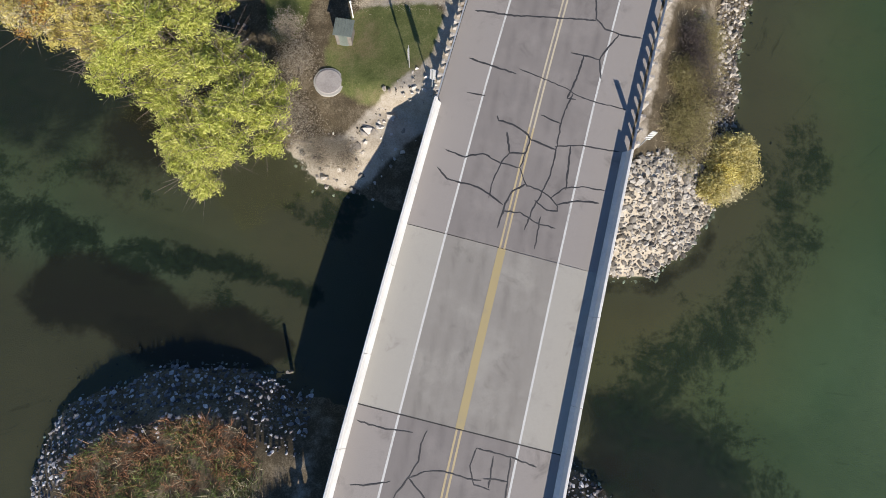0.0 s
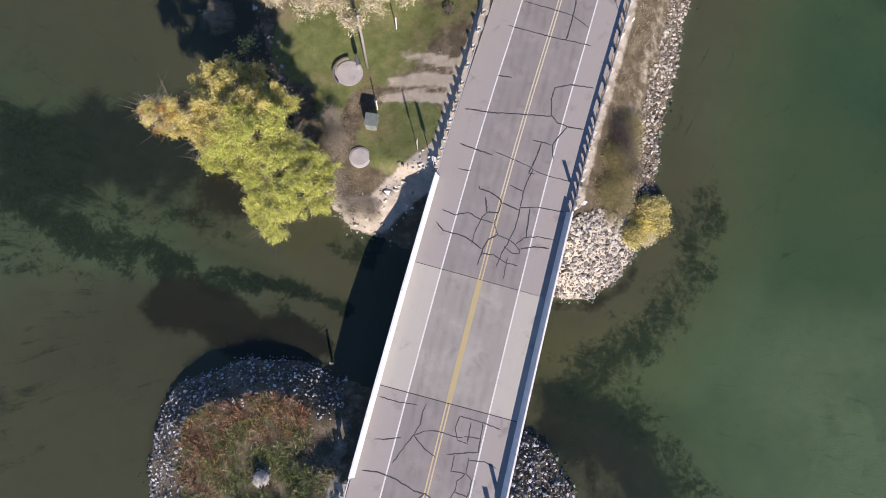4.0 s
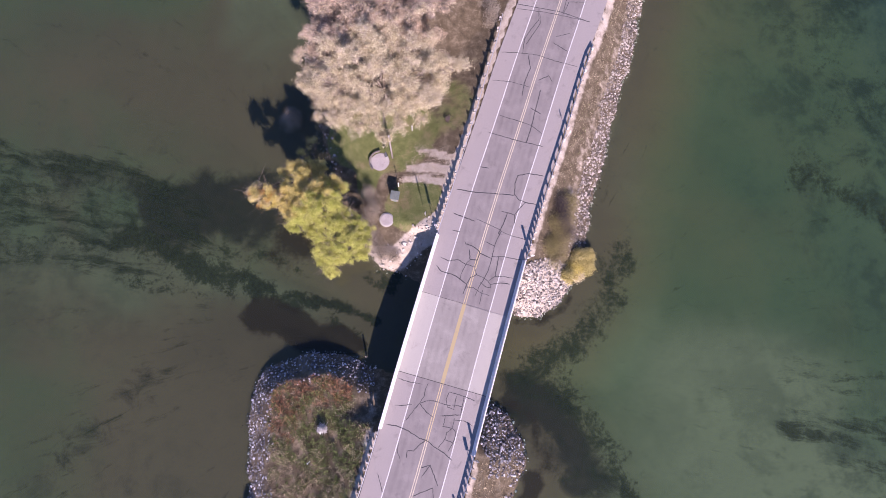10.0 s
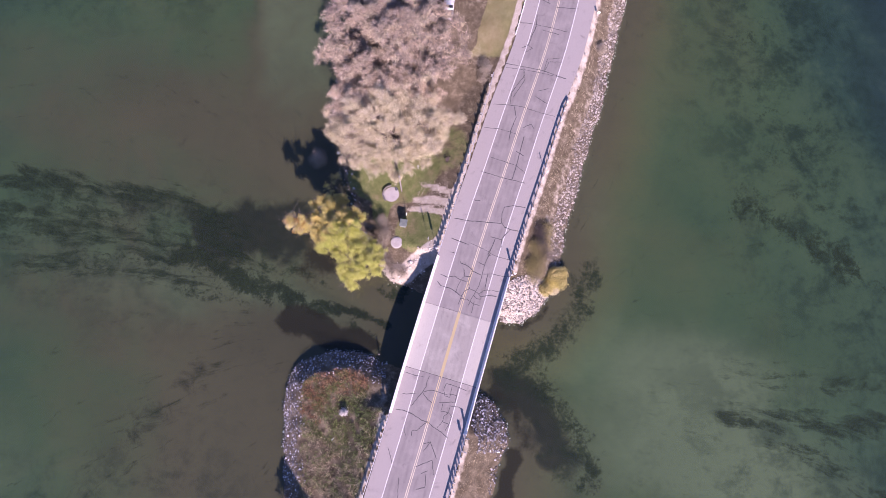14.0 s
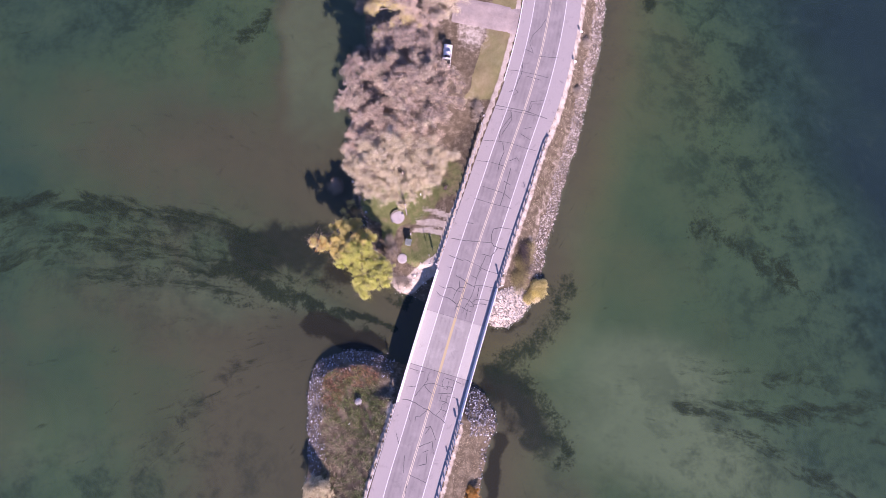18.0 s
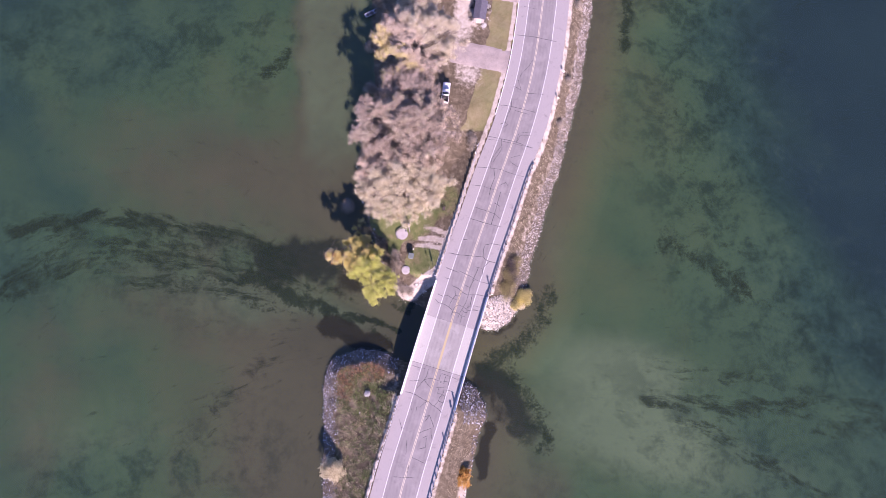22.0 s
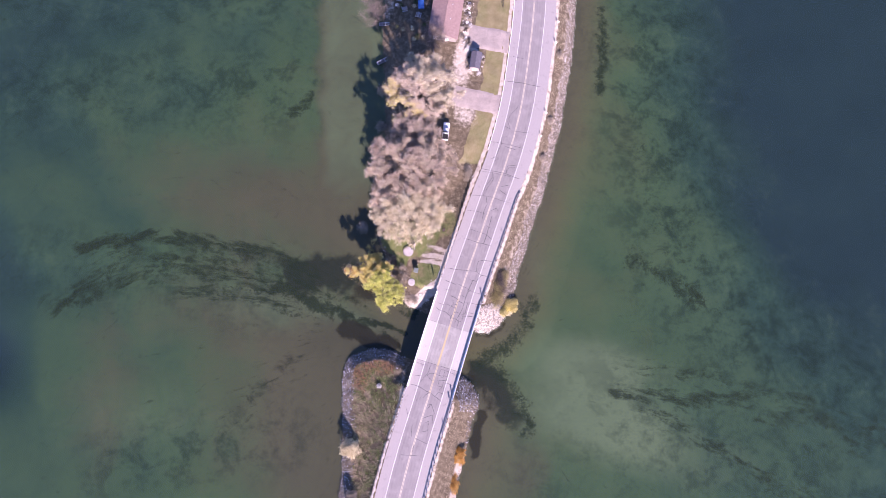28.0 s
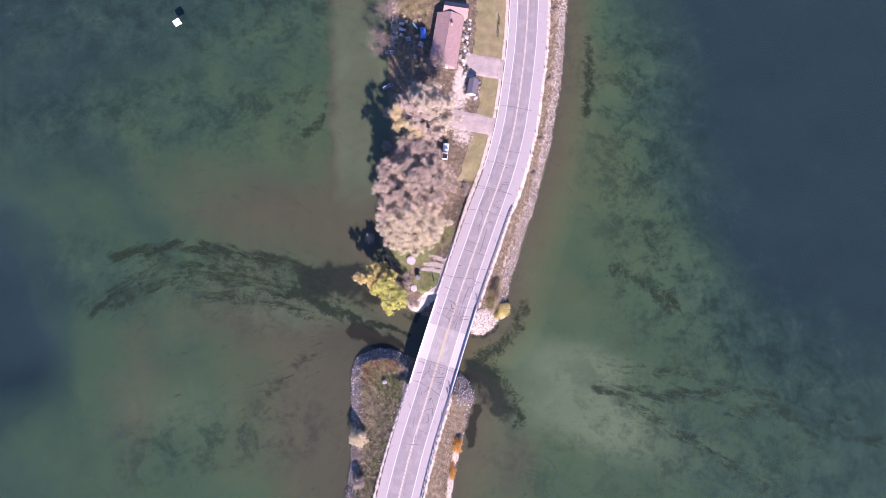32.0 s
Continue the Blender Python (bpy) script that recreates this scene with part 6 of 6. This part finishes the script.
for x, face in ((-4.32, "w"), (4.32, "e")):
    for y in (-6.5, -2.0, 2.5, 6.5):
        window(house, x, y, 1.0, 1.3, 1.2, face)
window(house, -2.2, -9.42, 1.0, 1.4, 1.2, "s")
door = part("front_door", box(0.8, 1.75, -9.46, -9.42, 0.05, 2.1, 0.01), WHITE, house)
part("door_handle", box(1.6, 1.66, -9.52, -9.46, 1.0, 1.1, 0.01), STEEL, door)
chimney = part("chimney", box(0.7, 1.3, 4.6, 5.3, 3.6, 5.2, 0.02), plain("chimney_brick", (0.22, 0.12, 0.09), (0.34, 0.20, 0.16), 3.0, 0.9), house)
part("flue", box(0.85, 1.15, 4.8, 5.1, 5.2, 5.4, 0.01), BLACK, chimney)
for y in (-4.0, 1.0):
    part("roof_vent", lathe([(0.09, 0.0), (0.09, 0.45), (0.13, 0.47), (0.10, 0.55)], 12), STEEL, house).location = (1.6, y, 3.65)

SHED_ROOF = plain("grey_lilac_roofing", (0.09, 0.085, 0.10), (0.16, 0.15, 0.17), 1.6, 0.8)
shed = thing("garden_shed", Matrix.Translation((9.2, 87.0, gz(9.2, 87.0))) @ Matrix.Rotation(radians(-6), 4, "Z"), "brown garden shed with a dark grey roof beside the drive", "shed")
part("wall", box(-1.4, 1.4, -2.6, 2.6, -0.2, 2.0, 0.02), SIDING, shed)
for side in (-1, 1):
    bm = bmesh.new()
    top = [(0, -2.8, 2.62), (side * 1.65, -2.8, 1.95), (side * 1.65, 2.8, 1.95), (0, 2.8, 2.62)]
    u = [bm.verts.new(v) for v in top]
    d = [bm.verts.new((v[0], v[1], v[2] - 0.06)) for v in top]
    bm.faces.new(u)
    bm.faces.new(d[::-1])
    for k in range(4):
        bm.faces.new((u[k], d[k], d[(k + 1) % 4], u[(k + 1) % 4]))
    bmesh.ops.recalc_face_normals(bm, faces=bm.faces)
    part("roof", bm, SHED_ROOF, shed)
part("shed_door", box(-0.6, 0.6, -2.66, -2.61, 0.0, 1.8, 0.01), GREY_WOOD, shed)


def slab_on_ground(name, x0, x1, y0, y1, turn, material, label, category, edge=0.35):
    """A drive laid over the ground, its rim wavering."""
    c = Matrix.Rotation(radians(turn), 2)
    cx, cy = (x0 + x1) / 2, (y0 + y1) / 2
    nx, ny = int((x1 - x0) / 0.8) + 2, int((y1 - y0) / 0.8) + 2
    verts, faces = [], []
    for j in range(ny):
        for i in range(nx):
            u, v = (i / (nx - 1) - 0.5) * (x1 - x0), (j / (ny - 1) - 0.5) * (y1 - y0)
            rim = i in (0,) or j in (0, ny - 1)
            if rim:
                v *= 1 + 0.03 * math.sin(u * 0.9) + 0.012 * math.sin(u * 5.3)
            p = c @ Vector((u, v))
            x, y = cx + p.x, cy + p.y
            verts.append((x, y, gz(x, y) + (0.10 if not rim else -0.03)))
            if i and j:
                a = j * nx + i
                faces.append((a - nx - 1, a - nx, a, a - 1))
    return tagged(part(name, raw(name, verts, faces), material, smooth=True), label, category, kind="structure")


slab_on_ground("driveway", 2.0, 17.2, 71.6, 78.4, -9, DRIVE, "pale gravel drive joining the road", "driveway")
slab_on_ground("driveway", 6.5, 19.4, 91.6, 99.6, -6, DRIVE, "pale concrete drive in front of the house", "driveway")


def pickup(m, paint, label):
    """A pickup truck: body, cab with glass, open bed, wheels, bumpers and lamps. It faces +y."""
    car = thing("pickup_truck", m, label, "truck")
    bm = box(-0.95, 0.95, 0.9, 2.65, 0.55, 1.05, 0.07)
    part("bonnet", bm, paint, car)
    part("cab", box(-0.93, 0.93, -0.75, 0.9, 0.5, 1.15, 0.06), paint, car)
    bm = box(-0.82, 0.82, -0.65, 0.75, 1.15, 1.78, 0.05)
    for v in bm.verts:
        if v.co.z > 1.5:
            v.co.x *= 0.88
            v.co.y = 0.05 + (v.co.y - 0.05) * 0.72
    cab = part("cab_glass", bm, GLASS, car)
    part("cab_roof", box(-0.72, 0.72, -0.45, 0.5, 1.76, 1.82, 0.025), paint, cab)
    part("bed_floor", box(-0.9, 0.9, -2.7, -0.76, 0.5, 0.66), BLACK, car)
    for x in (-0.95, 0.87):
        part("bed_side", box(x, x + 0.08, -2.7, -0.76, 0.5, 1.12, 0.02), paint, car)
    part("tailgate", box(-0.87, 0.87, -2.74, -2.66, 0.52, 1.1, 0.02), paint, car)
    for y in (2.66, -2.86):
        part("bumper", box(-0.93, 0.93, y, y + 0.14, 0.42, 0.62, 0.03), STEEL, car)
    for x in (-0.7, 0.7):
        part("headlight", box(x - 0.16, x + 0.16, 2.63, 2.67, 0.72, 0.9, 0.01), WHITE, car)
        part("tail_light", box(x - 0.1 + 0.12 * x, x + 0.1 + 0.12 * x, -2.77, -2.74, 0.7, 1.0, 0.01), plain("red_lens", (0.3, 0.01, 0.01), (0.4, 0.02, 0.02)), car)
    for x in (-0.86, 0.86):
        for y in (1.75, -1.75):
            wheel = part("wheel", lathe([(0.20, -0.12), (0.36, -0.12), (0.385, -0.07), (0.385, 0.07), (0.36, 0.12), (0.20, 0.12)], 20), BLACK, car)
            wheel.matrix_basis = Matrix.Translation((x, y, 0.385)) @ Matrix.Rotation(radians(90), 4, "Y")
            part("rim", lathe([(0.19, -0.125), (0.19, 0.125), (0.06, 0.135)], 14), STEEL, wheel)
    return car


pickup(Matrix.Translation((1.2, 64.0, gz(1.2, 64.0) + 0.03)) @ Matrix.Rotation(radians(-4), 4, "Z"), WHITE, "white pickup truck parked under the bare trees")


def row_boat(m, length, label, paint):
    """An open flat-bottomed boat with benches."""
    boat = thing("row_boat", m, label, "boat", "boats on the shore")
    stations = [(-0.5, 0.50), (-0.2, 0.60), (0.15, 0.60), (0.38, 0.40), (0.5, 0.12)]
    bm = bmesh.new()
    rows = []
    for f, w in stations:
        y, lift = f * length, 0.25 * max(0.0, f - 0.2)
        rows.append([bm.verts.new(p) for p in ((-w, y, 0.42 + lift), (-w * 0.75, y, 0.03 + lift), (w * 0.75, y, 0.03 + lift), (w, y, 0.42 + lift))])
    for a, b in zip(rows, rows[1:]):
        for k in range(3):
            bm.faces.new((a[k], a[k + 1], b[k + 1], b[k]))
    bm.faces.new(rows[0])
    bm.faces.new(rows[-1][::-1])
    bmesh.ops.solidify(bm, geom=list(bm.faces), thickness=0.03)
    part("hull", bm, paint, boat)
    for f, w in ((-0.46, 0.52), (-0.22, 0.60), (0.05, 0.60), (0.28, 0.50)):
        part("bench", box(-w, w, f * length - 0.13, f * length + 0.13, 0.33, 0.37, 0.01), paint, boat)
    for side in (-1, 1):
        part("gunwale", rod([(side * w, f * length, 0.43 + 0.25 * max(0.0, f - 0.2)) for f, w in stations], 0.03, 6), paint, boat)
    return boat


BOAT = plain("bare_aluminium", (0.50, 0.52, 0.55), (0.66, 0.68, 0.70), 2.0, 0.4, 0.5)
row_boat(Matrix.Translation((-19.4, 88.2, gz(-19.4, 88.2) + 0.12)) @ Matrix.Rotation(radians(-58), 4, "Z"), 4.8, "aluminium row boat drawn up on the shore", BOAT)
row_boat(Matrix.Translation((-20.0, 100.6, gz(-20.0, 100.6) + 0.12)) @ Matrix.Rotation(radians(-82), 4, "Z"), 3.6, "small aluminium boat on the shaded shore", BOAT)

# covered boat, kayak, tables and yard clutter behind the house
cover = thing("covered_trailer", Matrix.Translation((-8.7, 106.4, gz(-8.7, 106.4))) @ Matrix.Rotation(radians(6), 4, "Z"), "trailer under a bright blue tarp behind the house", "trailer")
bm = box(-0.95, 0.95, -2.0, 2.0, 0.35, 1.25)
bmesh.ops.subdivide_edges(bm, edges=bm.edges, cuts=5, use_grid_fill=True)
for v in bm.verts:
    v.co.z += (0.12 * math.sin(v.co.x * 5 + v.co.y * 3) + 0.15 * (1 - v.co.x**2) - 0.05 * v.co.y**2) * (v.co.z > 0.8)
part("tarp", bm, BLUE_TARP, cover, smooth=True)
for x in (-0.85, 0.85):
    wheel = part("wheel", lathe([(0.15, -0.08), (0.28, -0.08), (0.28, 0.08), (0.15, 0.08)], 16), BLACK, cover)
    wheel.matrix_basis = Matrix.Translation((x, -0.3, 0.28)) @ Matrix.Rotation(radians(90), 4, "Y")
part("drawbar", box(-0.04, 0.04, 2.0, 3.0, 0.36, 0.42), STEEL, cover)
kayak = tagged(part("kayak", rod([(0, -1.6, 0.22), (0, -1.1, 0.16), (0, 0, 0.14), (0, 1.1, 0.16), (0, 1.6, 0.22)], [0.04, 0.26, 0.34, 0.26, 0.04], 12), TEAL, smooth=True), "teal plastic kayak lying in the yard", "kayak")
kayak.matrix_world = Matrix.Translation((-11.7, 109.4, gz(-11.7, 109.4) + 0.18)) @ Matrix.Rotation(radians(38), 4, "Z")


def picnic_table(at, turn):
    t_ = thing("picnic_table", Matrix.Translation((at[0], at[1], gz(*at))) @ Matrix.Rotation(radians(turn), 4, "Z"), "pale wooden picnic table with two benches", "table", "yard tables")
    for k in range(5):
        part("top_board", box(-0.9, 0.9, -0.36 + k * 0.145, -0.235 + k * 0.145, 0.72, 0.76, 0.005), GREY_WOOD, t_)
    for y in (-0.72, 0.72):
        part("bench", box(-0.9, 0.9, y - 0.13, y + 0.13, 0.42, 0.46, 0.005), GREY_WOOD, t_)
    for x in (-0.6, 0.6):
        part("cross_beam", box(x - 0.04, x + 0.04, -0.8, 0.8, 0.36, 0.42), GREY_WOOD, t_)
        for y in (-0.3, 0.3):
            part("leg", rod([(x, y * 2.3, 0.0), (x, y, 0.72)], 0.045, 4), GREY_WOOD, t_)


picnic_table((-9.3, 102.4), 80)
picnic_table((-13.8, 104.6), 15)


def dock_section(at, turn, length):
    """A stored dock section: two stringers and spaced boards."""
    d_ = thing("dock_section", Matrix.Translation((at[0], at[1], max(gz(*at), WATER) + 0.06)) @ Matrix.Rotation(radians(turn), 4, "Z"), "pale wooden dock section lying on the shore", "dock", "dock sections")
    for x in (-0.5, 0.42):
        part("stringer", box(x, x + 0.08, -length / 2, length / 2, 0.0, 0.14), GREY_WOOD, d_)
    for k in range(int(length / 0.32)):
        y = -length / 2 + 0.16 + k * 0.32
        part("board", box(-0.55, 0.55, y - 0.09, y + 0.09, 0.14, 0.17), WHITE, d_)


dock_section((-15.6, 108.6), 82, 3.2)
dock_section((-15.4, 106.4), 80, 3.2)
dock_section((-16.2, 111.0), 76, 2.6)

# moored white raft
raft = thing("swim_raft", Matrix.Translation((-95.5, 107.6, WATER)) @ Matrix.Rotation(radians(38), 4, "Z"), "square white swimming raft moored on the lake", "raft")
part("float", box(-1.25, 1.25, -1.25, 1.25, -0.25, 0.18, 0.08), WHITE, raft)
for k in range(7):
    part("deck_board", box(-1.2, 1.2, -1.18 + k * 0.34, -0.86 + k * 0.34, 0.185, 0.215, 0.008), WHITE, raft)

# long timber sign board on the verge, and low yard plants
board = thing("timber_fence", Matrix.Translation((17.4, 110.5, gz(17.4, 110.5))) @ Matrix.Rotation(radians(-3), 4, "Z"), "short dark rail fence on the grass verge", "fence")
for k in range(4):
    part("fence_post", box(-0.07, 0.07, -3.6 + 2.4 * k - 0.07, -3.6 + 2.4 * k + 0.07, -0.3, 1.1, 0.01), BLACK, board)
for z in (0.5, 0.9):
    part("rail", box(-0.035, 0.035, -3.7, 3.7, z, z + 0.14, 0.008), BLACK, board)
yard = random.Random(9)
GREEN_BUSH = leaf_material("dull_green_leaf", (0.15, (0.04, 0.06, 0.02)), (0.5, (0.10, 0.14, 0.05)), (0.85, (0.22, 0.25, 0.11)))
for k in range(36):
    x, y = yard.uniform(4.6, 7.2), yard.uniform(90.5, 112)
    shrub("garden_plant", (x, y), (0.4, 0.4), 0.55, yard.choice((DARK_TWIG, WHITE_TUFT, BRUSH_LEAF)), "small dry garden plant in front of the house", 200 + k, 16, 22, 0.09)
for k in range(14):
    a = yard.uniform(0, math.tau)
    shrub("garden_plant", (9.2 + 2.5 * math.cos(a), 87 + 3.9 * math.sin(a)), (0.35, 0.35), 0.5, yard.choice((DARK_TWIG, WHITE_TUFT, BRUSH_LEAF)), "small dry garden plant round the shed", 240 + k, 14, 20, 0.09)
for k in range(26):
    x, y = yard.uniform(-16.5, -6.0), yard.uniform(94, 116)
    shrub("garden_plant", (x, y), (0.45, 0.45), 0.6, yard.choice((TAN_LEAF, OLIVE_LEAF, BRUSH_LEAF, GREEN_BUSH)), "small garden plant in the shaded yard", 270 + k, 16, 18, 0.12)
PAVER = raw("paving_slab", [(x * (1 - 0.04 * (z > 0.05)), y * (1 - 0.04 * (z > 0.05)), z) for z in (-0.1, 0.04, 0.06) for x, y in ((-0.45, -0.35), (0.45, -0.35), (0.45, 0.35), (-0.45, 0.35))], [(0, 1, 5, 4), (1, 2, 6, 5), (2, 3, 7, 6), (3, 0, 4, 7), (4, 5, 9, 8), (5, 6, 10, 9), (6, 7, 11, 10), (7, 4, 8, 11), (8, 9, 10, 11)])
PAVER.materials.append(WHITE)
for k in range(12):
    y = 94.0 + 1.7 * k
    x = 5.4 + 0.1 * (y - 94) + 0.25 * math.sin(k * 2.3)
    ob = new("paving_slab", PAVER)
    ob.matrix_world = Matrix.Translation((x, y, gz(x, y))) @ Matrix.Rotation(0.3 * math.sin(k * 1.7), 4, "Z")
    tagged(ob, "white paving slab on the path before the house", "paving slab", "slabs of the garden path")
x, y = scatter(3.8, 8.0, 90.5, 113, 0.55, lambda x, y: 0.5 * (np.abs(x - 5.6 - 0.1 * (y - 94)) < 1.6))
stone_bank("pale stones edging the beds in front of the house", x, y, (0.10, 0.34), PALE_ROCK, 40, (5.5, 95), 0.2)
x, y = scatter(6.0, 12.5, 82, 92, 0.5, lambda x, y: 0.45 * (blob(x, y, 9.2, 87, 3.4, 4.8) > 0.02))
stone_bank("pale stones and clutter round the garden shed", x, y, (0.10, 0.32), PALE_ROCK, 30, (9, 84), 0.2)
